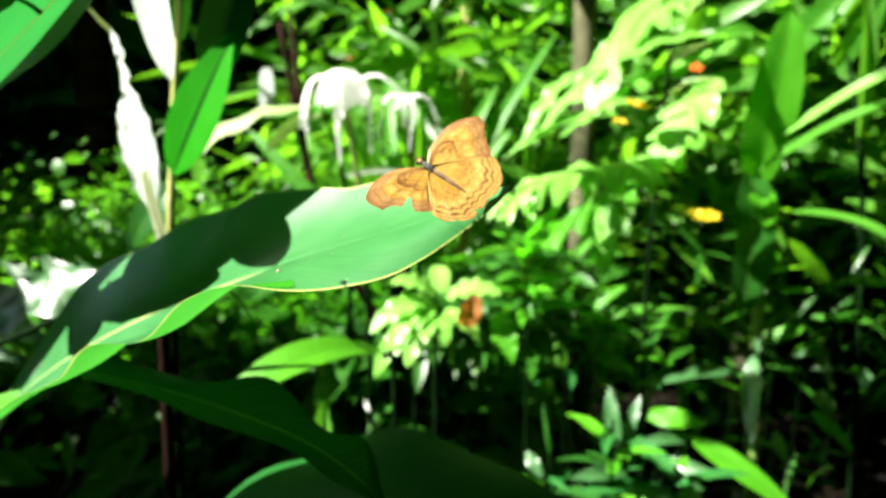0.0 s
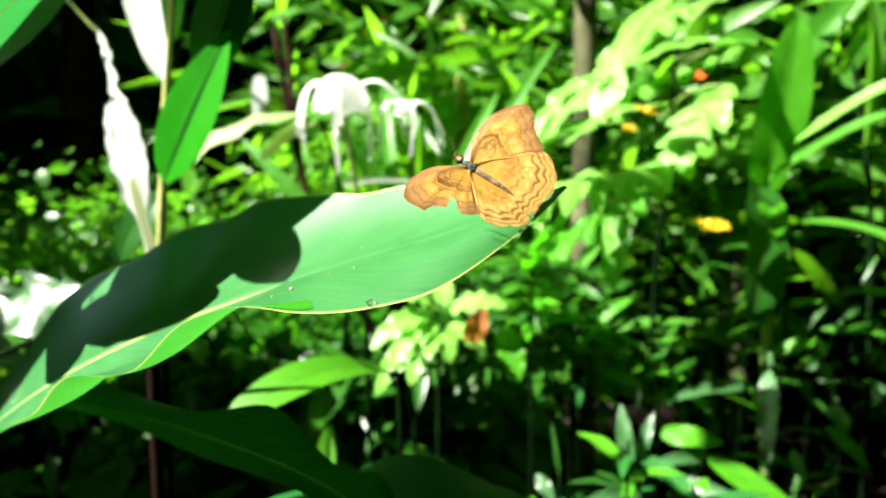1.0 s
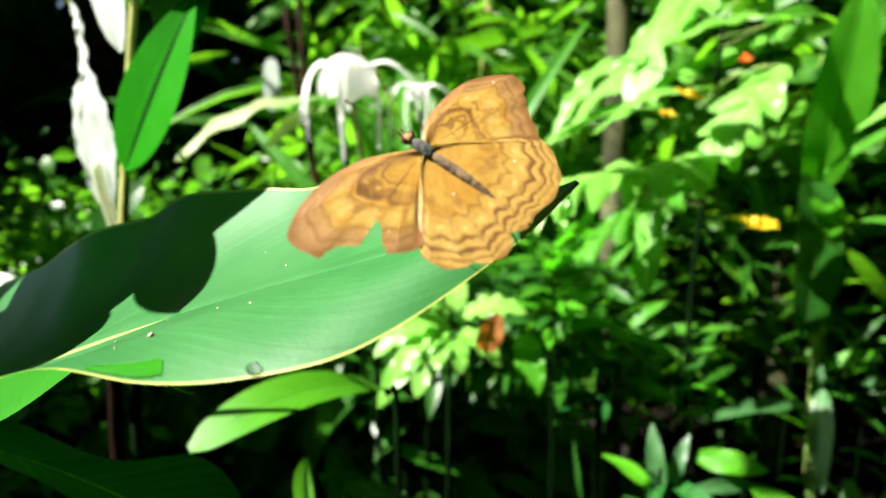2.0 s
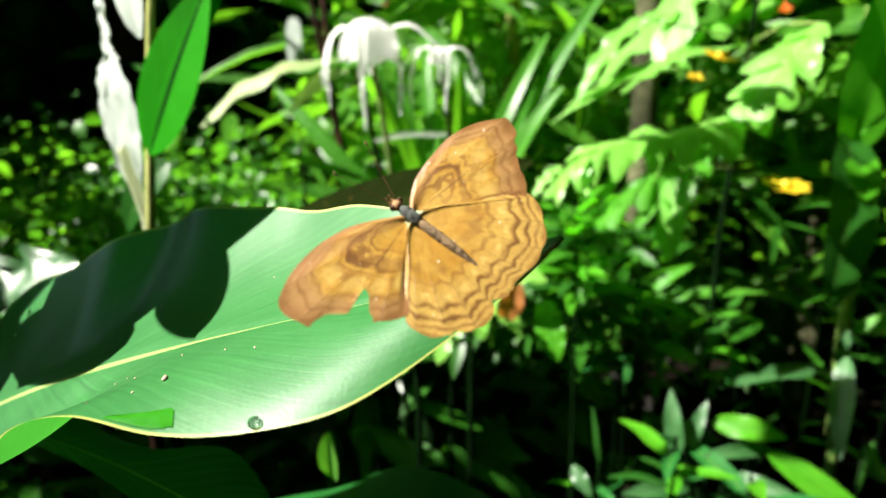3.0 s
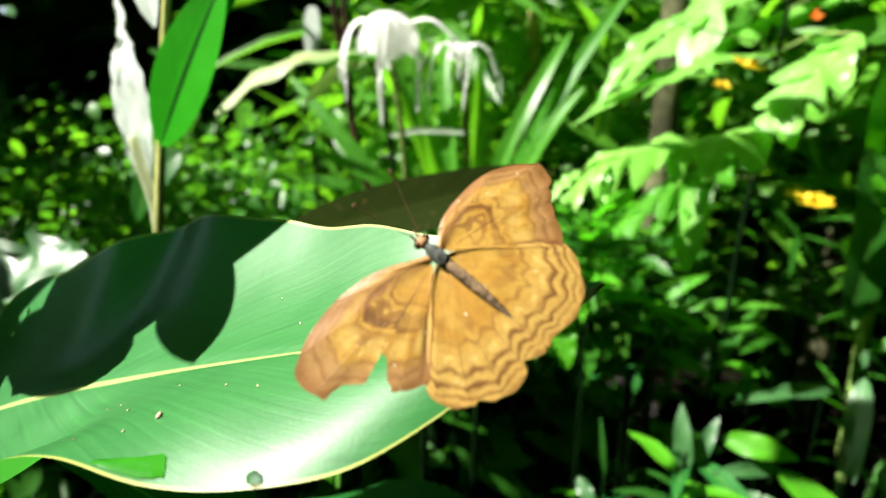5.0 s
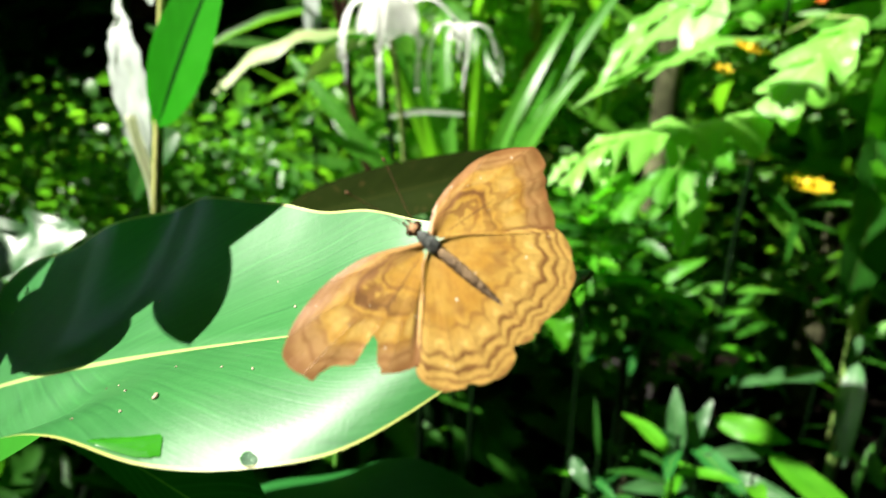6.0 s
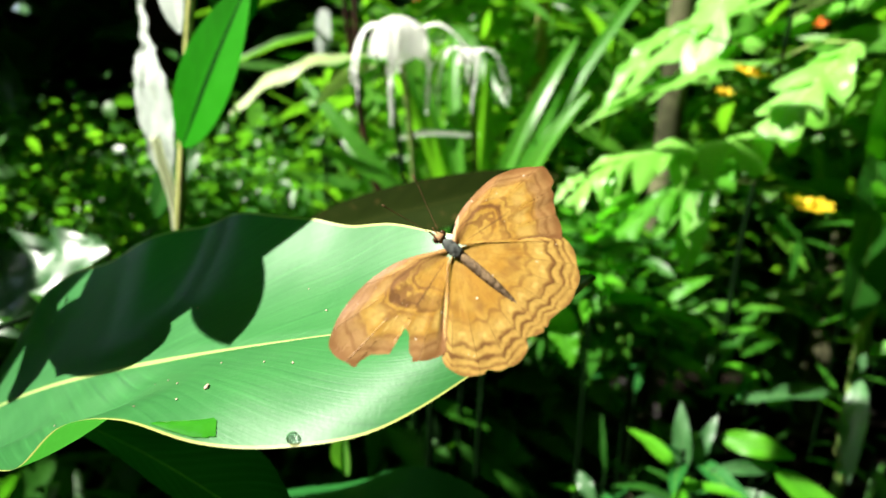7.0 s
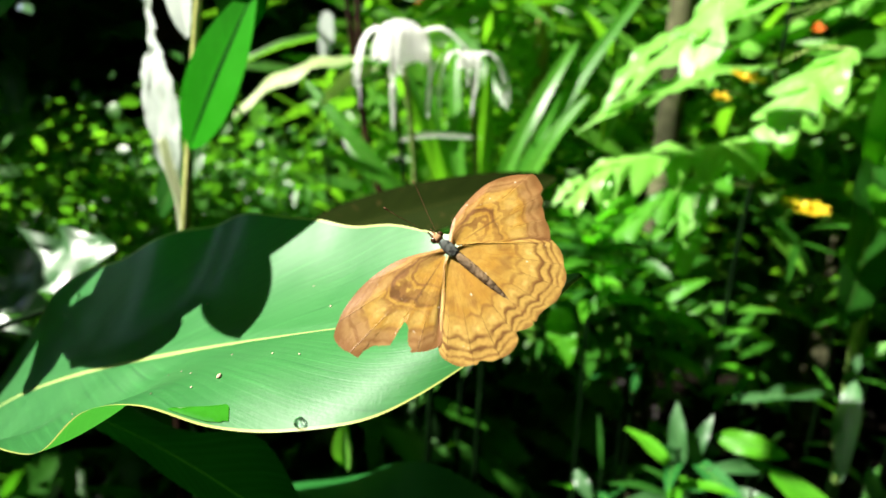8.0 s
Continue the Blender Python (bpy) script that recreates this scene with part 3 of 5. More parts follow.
# the shaded leaves below
low_ginger = thing("young_ginger", (-0.056, 0.596, 0), "young ginger shoot with one bright leaf", "plant")
part("stem", tube([(-0.056, 0.596, 0), (-0.050, 0.607, 0.774), (-0.060, 0.599, 0.859)], 0.004, 0.002, 8), STEM_SHADED, low_ginger)
part("stalk", tube([(-0.515, 0.5, 0.62), (-0.317, 0.440, 0.877), (-0.234, 0.364, 0.926)], 0.003, 0.002, 7), STEM_SHADED, plant)
part("stalk", tube([(-0.518, 0.5, 0.45), (-0.36, 0.5, 0.6), (-0.210, 0.462, 0.742)], 0.004, 0.003, 7), STEM_SHADED, plant)
part("stalk", tube([(-0.51, 0.5, 0.84), (-0.3, 0.5, 0.93), (-0.134, 0.500, 0.986)], 0.003, 0.002, 7), STEM_SHADED, plant)
part("stalk", tube([(-0.505, 0.5, 0.8), (-0.485, 0.600, 0.868)], 0.003, 0.002, 7), STEM_SHADED, plant)
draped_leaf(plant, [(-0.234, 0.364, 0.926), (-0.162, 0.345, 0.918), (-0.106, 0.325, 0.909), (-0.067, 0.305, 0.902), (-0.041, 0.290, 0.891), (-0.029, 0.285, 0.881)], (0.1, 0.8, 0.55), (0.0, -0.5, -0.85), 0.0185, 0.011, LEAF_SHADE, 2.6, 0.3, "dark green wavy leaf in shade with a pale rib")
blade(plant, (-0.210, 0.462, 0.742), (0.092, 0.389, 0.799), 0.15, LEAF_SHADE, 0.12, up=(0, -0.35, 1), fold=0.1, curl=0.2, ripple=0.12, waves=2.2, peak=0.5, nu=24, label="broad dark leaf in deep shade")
blade(plant, (-0.105, 0.510, 0.802), (-0.095, 0.478, 0.859), 0.018, LEAF_PALE, 0.02, up=(-0.2, -1, 0.4), fold=0.3, label="small pale rolled young leaf tip")
blade(low_ginger, (-0.060, 0.599, 0.859), (-0.182, 0.497, 0.852), 0.038, LEAF_FRESH, 0.16, up=(0.35, -0.25, 1), fold=0.1, peak=0.62, blunt=0.45, label="bright sunlit green leaf with a blunt end")
blade(plant, (-0.343, 0.400, 0.856), (-0.267, 0.380, 0.903), 0.018, LEAF_FRESH, 0.08, up=(-0.4, -0.5, 0.8), fold=0.15, label="bright green leaf end below the big leaf")
part("stalk", tube([(-0.508, 0.5, 0.72), (-0.471, 0.440, 0.809), (-0.343, 0.400, 0.856)], 0.003, 0.002, 7), STEM_SHADED, plant)
part("tendril", tube([(-0.120, 0.330, 0.983), (-0.111, 0.325, 0.976), (-0.105, 0.320, 0.970), (-0.099, 0.318, 0.965), (-0.093, 0.318, 0.963)], 0.0007, 0.0004, 5, 6), STEM_GREEN, plant, "thin curled green tendril")
blade(plant, (-0.134, 0.500, 0.986), (0.038, 0.490, 1.040), 0.035, LEAF_BRONZE, 0.05, up=(0.5, -0.8, 0.35), fold=0.1, label="bronze-spotted dark leaf behind the butterfly")
blade(plant, (-0.485, 0.600, 0.868), (-0.341, 0.591, 0.945), 0.085, LEAF_SHEEN, 0.06, up=(-0.1, -0.76, 0.65), fold=-0.12, ripple=0.75, waves=4.5, label="dark glossy leaf with bright reflections")


# ---------------------------------------------------------------- butterfly
def outline(points, steps=4):
    return [(p.x, p.y) for p in smooth_path([(x, y, 0) for x, y in points], steps)]


FORE = ((1.2, 1.2), (3.7, 2.7), (6.5, 4.6), (10.9, 6.8), (14.8, 7.8), (19.6, 8.4), (24.7, 8.0), (29.4, 6.9), (32.8, 5.2), (33.8, 3.6), (34.1, 0.8), (33.4, -1.6), (30.6, -5.0), (28.4, -7.2), (26.2, -9.8), (24.2, -11.2), (21.4, -13.2), (18.4, -14.6), (16.6, -13.4), (12, -9.4), (7, -4.6), (2.2, -1.2))
FORE_TORN = (*FORE[:11], (33.5, -1.7), (32.9, -2.7), (31.6, -2.4), (30.8, -2.8), (28.9, -3.3), (27.6, -4.7), (26.4, -6.1), (25.9, -5.4), (24.4, -5.2), (22.4, -4.3), (21.0, -4.5), (20.4, -5.1), (20.6, -6.3), (22.0, -7.6), (23.2, -8.8), (23.6, -10.0), (24.3, -10.7), (22.9, -12.1), (20.6, -13.5), *FORE[17:])
FORE_RIGHT = ((1.2, 1.2), (4.2, 3.1), (7.3, 4.5), (11.3, 5.2), (15.9, 5.5), (20.2, 5.3), (23.8, 4.4), (27.5, 2.5), (31.0, -0.2), (32.4, -1.5), (31.7, -3.8), (30.6, -5.9), (29.0, -6.5), (28.7, -7.0), (27.7, -8.2), (26.2, -8.9), (25.6, -9.8), (24.2, -11.5), (22.8, -13.6), (21.1, -15.5), (19.2, -16.6), (15.5, -12.8), (9.9, -7.6), (2.2, -1.2))
HIND = ((1.0, -1.0), (6, -3.3), (12, -7.8), (16.5, -11.8), (19.6, -14.8), (20.4, -17.4), (19.4, -20.2), (17.6, -22.5), (15.6, -24.6), (13.4, -26.0), (10.9, -26.8), (8.2, -27.1), (5.3, -26.9), (2.4, -26.2), (-0.1, -26.4), (-0.4, -18), (0.0, -8))
HIND_TORN = (*HIND[:7], (18.2, -21.7), (16.4, -23.4), (15.3, -23.2), (14.4, -23.9), (13.5, -25.2), *HIND[10:12], (5.6, -26.7), (4.6, -25.2), (3.4, -25.6), *HIND[13:])


def wing(name, side, points, whole, root, drop, material, parent):
    """A wing as a fan of rings from its root, cambered, scalloped at the margin."""
    edge = [Vector((x, y, 0)) for x, y in outline(points, 3)]
    full = [Vector((x, y, 0)) - Vector(root) for x, y in outline(whole)]
    ring = sorted((math.atan2(p.y, p.x), p.length) for p in full)

    def reach(a):
        for (p, r), (q, s) in zip(ring, ring[1:]):
            if p <= a <= q:
                return r + (s - r) * (a - p) / max(q - p, 1e-6)
        return ring[0][1] if a < ring[0][0] else ring[-1][1]

    k = 9
    rows, uv = [], []
    for i in range(k + 1):
        f = 0.02 + 0.98 * (i / k)
        row, ru = [], []
        for e in edge:
            d = e - Vector(root)
            a = math.atan2(d.y, d.x)
            p = d * f
            rho = min(1.02, p.length / max(reach(a), 1e-6))
            scallop = 1 - 0.014 * (1 - abs(math.sin(a * 13.5))) * (f ** 8) if abs(a) < 1.5 or e.y < -14 else 1
            p = Vector(root) + p * scallop
            z = drop + 0.55 * math.sin(3.1 * min(1, rho)) + 0.09 * math.cos(a * 27) * rho * rho
            row.append(Vector((side * p.x, p.y, z)) * 0.001)
            ru.append((rho, a))
        rows.append(row), uv.append(ru)
    ob = part(name, sheet(rows, {"wing": uv}), material)
    ob.parent = parent
    return ob


def butterfly():
    bf = tagged(new("butterfly"), "brown orange butterfly with spread worn wings resting on a leaf tip", "butterfly")
    wings = []
    for side in (1, -1):
        torn = side < 0
        wings.append((side, wing("hindwing", side, HIND_TORN if torn else HIND, HIND, (0.9, -1.5, 0), -0.12, WING_HIND, bf)))
        wings.append((side, wing("forewing", side, FORE_TORN if torn else FORE_RIGHT, FORE if torn else FORE_RIGHT, (1.6, -0.6, 0), 0.0, WING_FORE, bf)))
        tagged(wings[-1][1], "left forewing with a torn notch in its margin" if torn else "right forewing, dusty brown towards the tip")

    def piece(name, bm, mat, label=""):
        ob = part(name, bm, mat)
        ob.parent = bf
        return tagged(ob, label)

    mm = 0.001
    piece("thorax", ball((0, -0.4 * mm, 0.4 * mm), (1.5 * mm, 3.1 * mm, 1.5 * mm), rough=0.12, u=24, v=16), FUR_THORAX, "dark thorax, a grey sheen put into its hair colour")
    piece("abdomen", tube([(0, -2 * mm, 0.2 * mm), (0, -8 * mm, 0.5 * mm), (0, -14 * mm, 0.3 * mm), (0, -19.5 * mm, -0.2 * mm)], 1.2 * mm, 0.45 * mm, 12, 8, bulge=lambda f: 0.8 + 0.5 * math.sin(3.0 * f) + 0.05 * math.sin(60 * f)), FUR_ABDOMEN, "slim brown abdomen")
    head = piece("head", ball((0, 3.4 * mm, 0.3 * mm), (1.35 * mm, 1.2 * mm, 1.2 * mm), rough=0.15), FUR_HEAD, "brown hairy head")
    for s in (1, -1):
        eye = part("eye", ball((s * 1.15 * mm, 3.7 * mm, 0.5 * mm), (0.7 * mm, 0.85 * mm, 0.85 * mm)), EYE_DARK)
        eye.parent = head
        piece("palp", tube([(s * 0.4 * mm, 4.3 * mm, 0), (s * 0.5 * mm, 5.4 * mm, 0.3 * mm), (s * 0.5 * mm, 6.2 * mm, 0.9 * mm)], 0.4 * mm, 0.15 * mm, 6), FUR_HEAD)
        piece("antenna", tube([(s * 0.6 * mm, 4.3 * mm, 0.9 * mm), (s * 2.4 * mm, 9.5 * mm, 3.2 * mm), (s * 4.0 * mm, 13.6 * mm, 5.2 * mm), (s * 4.9 * mm, 16.3 * mm, 6.3 * mm)], 0.075 * mm, 0.09 * mm, 6, 8, bulge=lambda f: 1.0 if f < 0.85 else 1.0 + 1.6 * math.sin((f - 0.85) / 0.15 * 2.6)), HORN, "thin brown antenna with a small club")
        for a, y in ((6.0, 1.5), (8.0, -3.5)):
            piece("leg", tube([(s * 1.2 * mm, y * mm * 0.5, -1.2 * mm), (s * a * mm * 0.7, y * mm, -2.2 * mm), (s * a * mm, y * 1.4 * mm, -9 * mm)], 0.22 * mm, 0.1 * mm, 6), HORN)
    return bf, wings


BUTTERFLY, WINGS = butterfly()
BODY = Matrix(((0.5852, -0.8013, 0.1244), (0.5246, 0.257, -0.8116), (0.6184, 0.5402, 0.5708))).to_4x4()


# ---------------------------------------------------------------- drops and specks on the leaf
def on_leaf(x, v, lift=0.0):
    n = (leaf_point(x + 0.001, v) - leaf_point(x - 0.001, v)).cross(leaf_point(x, v - 0.02) - leaf_point(x, v + 0.02)).normalized()
    if n.z < 0:
        n = -n
    return leaf_point(x, v) + n * lift, n.to_track_quat("Z", "Y").to_matrix()


for x, v, r in ((-0.0317, 0.96, 0.0014), (-0.207, -0.82, 0.0016), (-0.214, -0.7, 0.0011), (-0.099, -0.62, 0.0006)):
    p, turn = on_leaf(x, v, r * 0.45)
    tagged(part("water_drop", ball(p, (r, r, r * 0.62), turn), WATER), "clear round water drop on the leaf", "water drop", "drops on the leaf")
for x, v, r in ((-0.0587, 0.617, 0.0013), (-0.0625, 0.745, 0.0005), (-0.0835, 0.36, 0.0004), (-0.066, 0.3, 0.0004), (-0.041, 0.42, 0.0005), (-0.096, 0.66, 0.0005), (-0.125, 0.5, 0.0004), (-0.048, -0.3, 0.0006), (-0.06, -0.52, 0.0004), (-0.0715, 0.83, 0.0004), (-0.05, 0.37, 0.0005), (-0.092, 0.3, 0.0004), (-0.072, 0.52, 0.0005), (-0.108, -0.42, 0.0007), (-0.112, 0.55, 0.0005)):
    p, turn = on_leaf(x, v, r * 0.3)
    tagged(part("crumb", ball(p, (r, r * 0.55, r * 0.25), turn, 0.9, 8, 6), LEAF_CRUMB), "tiny dry crumb of plant matter on the leaf", "debris", "crumbs on the leaf")


# a film of water lying against the raised margin
rows, uv = [], []
for i in range(13):
    f = i / 12
    lo = 0.965 - 0.125 * min(1, 1.25 * f) ** 0.6 + 0.11 * max(0, f - 0.8) / 0.2
    row = []
    for j in range(6):
        g = j / 5
        bead = math.sin(3.1415 * f) ** 0.5 * math.sin(3.1415 * g) ** 0.5
        row.append(on_leaf(-0.0605 + 0.0135 * f - 0.0035 * g * f + 0.0006 * math.sin(9 * g + 3 * f), lo + (0.972 - lo) * g, 0.0002 + 0.0004 * bead)[0])
    rows.append(row)
    uv.append([(f, j / 5) for j in range(6)])
tagged(part("water_film", sheet(rows, {"leaf": uv}), WET), "thin film of clear water at the leaf margin", "water")


# ---------------------------------------------------------------- upright stem with a translucent leaf
def upright_ginger():
    p = thing("ginger_shoot", (-0.256, 0.521, 0.736), "upright ginger shoot with one backlit green leaf", "plant")
    p.matrix_basis = Matrix.Translation(Vector((p.matrix_basis.translation.x, p.matrix_basis.translation.y, 0)))
    foot = p.matrix_basis.translation
    part("stem", tube([(-0.253, 0.546, 0.911), (-0.246, 0.546, 0.984), (-0.243, 0.562, 1.095), (-0.238, 0.576, 1.196), (-0.235, 0.590, 1.297)], 0.0042, 0.0026, 10), STEM_YELLOW, p)
    # brown lower stem, coloured almost black to stand for the shade there
    part("lower_stem", tube([foot, (-0.254, 0.536, 0.839), (-0.253, 0.547, 0.916)], 0.006, 0.0048, 10), BARK_RED, p, "brown lower stem with shade put into its colour")
    blade(p, (-0.240, 0.545, 1.040), (-0.173, 0.525, 1.158), 0.048, LEAF_GINGER, 0.02, up=(-0.2, -0.95, 0.1), fold=0.12, peak=0.42, blunt=0.95, nu=24, label="bright green leaf lit from behind")
    blade(p, (-0.276, 0.608, 1.280), (-0.231, 0.535, 1.120), 0.036, LEAF_WITHERED, 0.03, up=(-0.3, -0.9, 0.4), fold=0.4, ripple=0.1, peak=0.45, label="leaf paled for sunlight hanging tip down")
    blade(p, (-0.238, 0.571, 1.158), (-0.233, 0.591, 1.229), 0.018, LEAF_FRESH, 0.05, up=(0, -1, 0.1))
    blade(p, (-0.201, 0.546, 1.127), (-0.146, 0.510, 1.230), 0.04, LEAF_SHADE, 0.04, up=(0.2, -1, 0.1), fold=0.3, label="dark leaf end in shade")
    blade(p, (-0.290, 0.663, 1.025), (-0.346, 0.673, 0.956), 0.04, LEAF_DARK, 0.1, up=(0, -0.8, 0.6))


def withered_shoot():
    foot = Vector((-0.278, 0.585, 0.760))
    foot.z = 0
    p = thing("withered_shoot", foot, "thin stalk with a crumpled whitish withered leaf", "plant")
    part("stalk", tube([(-0.276, 0.598, 0.921), (-0.278, 0.596, 0.982), (-0.283, 0.587, 1.023), (-0.286, 0.585, 1.044)], 0.005, 0.004, 8), STEM_PALE, p)
    # the lower stalk takes its shade from the near-black stem colour
    part("lower_stalk", tube([foot, (-0.274, 0.600, 0.862), (-0.276, 0.598, 0.924)], 0.006, 0.0052, 8), STEM_SHADED, p)
    rows, uv, mm = [], [], []
    spine = smooth_path([(-0.283, 0.599, 1.006), (-0.297, 0.611, 1.055), (-0.314, 0.628, 1.100), (-0.327, 0.647, 1.130), (-0.342, 0.667, 1.165), (-0.359, 0.686, 1.192)], 8)
    for i, c in enumerate(spine):
        f = i / (len(spine) - 1)
        w = 0.0205 * math.sin(3.14 * min(1, f * 1.75 + 0.04)) ** 0.7 + 0.004 * (f > 0.45) * (1 - f) ** 0.4 if f < 0.62 else 0.0085 * (1 - f) ** 0.5
        row = []
        for j in range(-6, 7):
            v = j / 6
            q = c + Vector((w * v, -0.4 * w * v, 0.004 * v))
            crease = 0.0045 * noise.noise(Vector((v * 2.6, f * 8, 0.3))) + 0.0022 * noise.noise(Vector((v * 6, f * 24, 2))) + 0.25 * w * abs(v)
            row.append(q + Vector((0.004 * noise.noise(Vector((f * 16, v, 5))), -crease, 0)))
        rows.append(row)
        uv.append([(f, 0.5 + j / 12) for j in range(-6, 7)])
        mm.append([(f * 0.2, w * j / 6) for j in range(-6, 7)])
    part("leaf", sheet(rows, {"leaf": uv, "size": mm}), LEAF_WITHERED, p, "crumpled whitish leaf")
    part("tip", tube([(-0.358, 0.686, 1.190), (-0.375, 0.689, 1.207), (-0.394, 0.692, 1.228)], 0.002, 0.0008, 6), STEM_GREEN, p)


upright_ginger()
withered_shoot()


# ---------------------------------------------------------------- spider lilies
def spider_lily(center, foot, petals, wide, cup, seed):
    """petals: for each, its bearing in degrees (-90 towards the path), reach and drop."""
    rnd = random.Random(seed)
    c = Vector(center)
    f = Vector(foot)
    p = thing("spider_lily", f, "white spider lily flower with long drooping petals", "flower", "spider lilies")
    mid = f.lerp(c, 0.6) + Vector((0.015, 0.01, 0))
    # lower stalk in the shaded stem colour, upper stalk in plain green
    part("stalk", tube([Vector((f.x, f.y, 0)), f, mid], 0.005, 0.0045, 8), STEM_SHADED, p)
    part("stalk", tube([mid, mid.lerp(c, 0.5) + Vector((0.004, 0.004, 0)), c + Vector((0.004, 0.01, -0.02))], 0.0045, 0.004, 8), STEM_GREEN, p)
    z = Vector((0, 0, 1))
    for bearing, r, drop in petals:
        a = radians(bearing)
        o = Vector((math.cos(a), math.sin(a), 0))
        side = Vector((-o.y, o.x, 0)) * rnd.uniform(-0.2, 0.2)
        out = [c + o * (cup * 0.5) + z * (cup * 0.55), c + o * (cup * 0.6 + 0.35 * r) + z * (cup * 0.5 + 0.12 * r), c + o * (cup * 0.5 + 0.72 * r) + side * (0.3 * r) + z * (cup * 0.35 - 0.1 * drop), c + o * (cup * 0.45 + 0.95 * r) + side * (0.6 * r) - z * (0.5 * drop), c + o * (cup * 0.4 + 0.95 * r) + side * r - z * drop]
        part("petal", ribbon(out, wide, 0.75, 0.35, 8), PETAL, p)
    # the nodding cup, its mouth down
    rows, uv = [], []
    for i in range(9):
        h = i / 8
        rr = cup * math.cos(1.5 * h) ** 0.8 + 0.001
        rows.append([c + Vector((rr * math.cos(6.2832 * j / 24), rr * math.sin(6.2832 * j / 24), cup * (1.35 * math.sin(1.5 * h) - 0.35) + 0.1 * cup * (1 - h) * math.cos(6.2832 * j / 4))) for j in range(25)])
        uv.append([(h, j / 24) for j in range(25)])
    part("cup", sheet(rows, {"leaf": uv, "size": uv}), PETAL, p)
    for k in range(3):
        a = 6.2832 * k / 3 + 0.4
        o = Vector((math.cos(a), math.sin(a), 0))
        part("stamen", tube([c + o * (cup * 0.9) - Vector((0, 0, 0.01)), c + o * (cup * 1.2) - Vector((0, 0, 0.03)), c + o * (cup * 1.25) - Vector((0, 0, 0.05))], 0.0008, 0.0006, 5, 4), STEM_GREEN, p)


spider_lily((-0.150, 0.930, 1.150), (-0.126, 1.038, 0.535), ((-155, 0.04, 0.078), (-92, 0.026, 0.104), (-30, 0.034, 0.086), (12, 0.085, 0.012), (95, 0.05, 0.03), (165, 0.05, 0.05)), 0.015, 0.038, 5)
spider_lily((-0.058, 0.945, 1.138), (-0.050, 1.038, 0.535), ((178, 0.05, 0.062), (-140, 0.045, 0.075), (-70, 0.04, 0.07), (-20, 0.045, 0.055), (30, 0.055, 0.06), (100, 0.045, 0.03)), 0.009, 0.015, 8)
lily_leaves = thing("lily_clump", (-0.097, 1.072, 0.628), "clump of long green lily leaves below the flowers", "plant")
rnd = random.Random(21)
part("pseudostem", tube([(-0.087, 1.057, 0), (-0.087, 1.080, 0.690), (-0.071, 1.098, 0.886)], 0.022, 0.016, 10), STEM_SHADED, lily_leaves)
for top in ((-0.322, 1.250, 1.324), (-0.327, 1.358, 1.371)):
    part("dead_stalk", tube([(-0.099, 1.106, 0.725), (-0.208, 1.150, 0.900), (-0.261, 1.190, 1.038), top], 0.009, 0.005, 8), BARK_RED, lily_leaves, "leaning red brown dry stalk")
for base, tip, w in (
    ((-0.096, 1.092, 0.918), (-0.224, 1.114, 1.218), 0.026), ((-0.086, 1.091, 0.908), (-0.140, 1.071, 1.126), 0.024), ((-0.055, 1.089, 0.898), (-0.038, 1.074, 1.146), 0.026),
    ((-0.024, 1.091, 0.908), (0.100, 1.151, 1.193), 0.028), ((-0.066, 1.109, 0.895), (-0.104, 1.233, 1.203), 0.026), ((-0.004, 1.091, 0.908), (0.214, 1.195, 1.292), 0.026),
    ((-0.086, 1.088, 0.888), (-0.325, 1.055, 1.011), 0.024), ((0.016, 1.089, 0.898), (0.118, 1.068, 1.107), 0.03), ((-0.153, 1.139, 0.891), (-0.382, 1.221, 1.115), 0.028),
):
    blade(lily_leaves, base, tip, w, LEAF_STRAP, 0.06 + 0.05 * rnd.random(), up=(rnd.uniform(-0.5, 0.5), -0.6, 0.7), fold=0.3, peak=0.35, blunt=0.45)
part("stalk", ribbon([(-0.156, 0.987, 1.030), (-0.115, 1.008, 1.038), (-0.042, 1.028, 1.037)], 0.009, 0.3, 0.2, 6, 2, (0, -1, 0.3)), PETAL, lily_leaves, "fallen white petal")

# a pale arching leaf and the bright leaf behind it
arch = thing("arching_plant", (-0.196, 1.086, 0.511), "plant with a pale sunlit arching leaf", "plant")
part("stem", tube([(-0.196, 1.086, 0), (-0.172, 1.110, 0.830), (-0.185, 1.120, 1.039), (-0.215, 1.115, 1.150)], 0.006, 0.003, 8), STEM_SHADED, arch)
part("stem", tube([(-0.294, 1.227, 0), (-0.354, 1.286, 0.858), (-0.373, 1.325, 1.138)], 0.004, 0.002, 8), STEM_SHADED, arch)
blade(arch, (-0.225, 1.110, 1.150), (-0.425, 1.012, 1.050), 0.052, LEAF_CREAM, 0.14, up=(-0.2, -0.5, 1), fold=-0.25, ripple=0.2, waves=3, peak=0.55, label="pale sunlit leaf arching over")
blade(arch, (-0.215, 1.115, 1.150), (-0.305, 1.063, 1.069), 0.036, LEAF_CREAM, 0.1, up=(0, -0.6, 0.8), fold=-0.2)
blade(arch, (-0.373, 1.327, 1.150), (-0.367, 1.310, 1.247), 0.05, LEAF_WITHERED, 0.02, up=(-0.42, -0.73, 0.53), fold=0.05, peak=0.5, blunt=0.25, label="pale blunt leaf facing the sun")
blade(arch, (-0.147, 1.125, 1.150), (-0.304, 1.102, 1.133), 0.03, LEAF_STRAP, 0.06, up=(0, -0.6, 0.8), fold=-0.1)


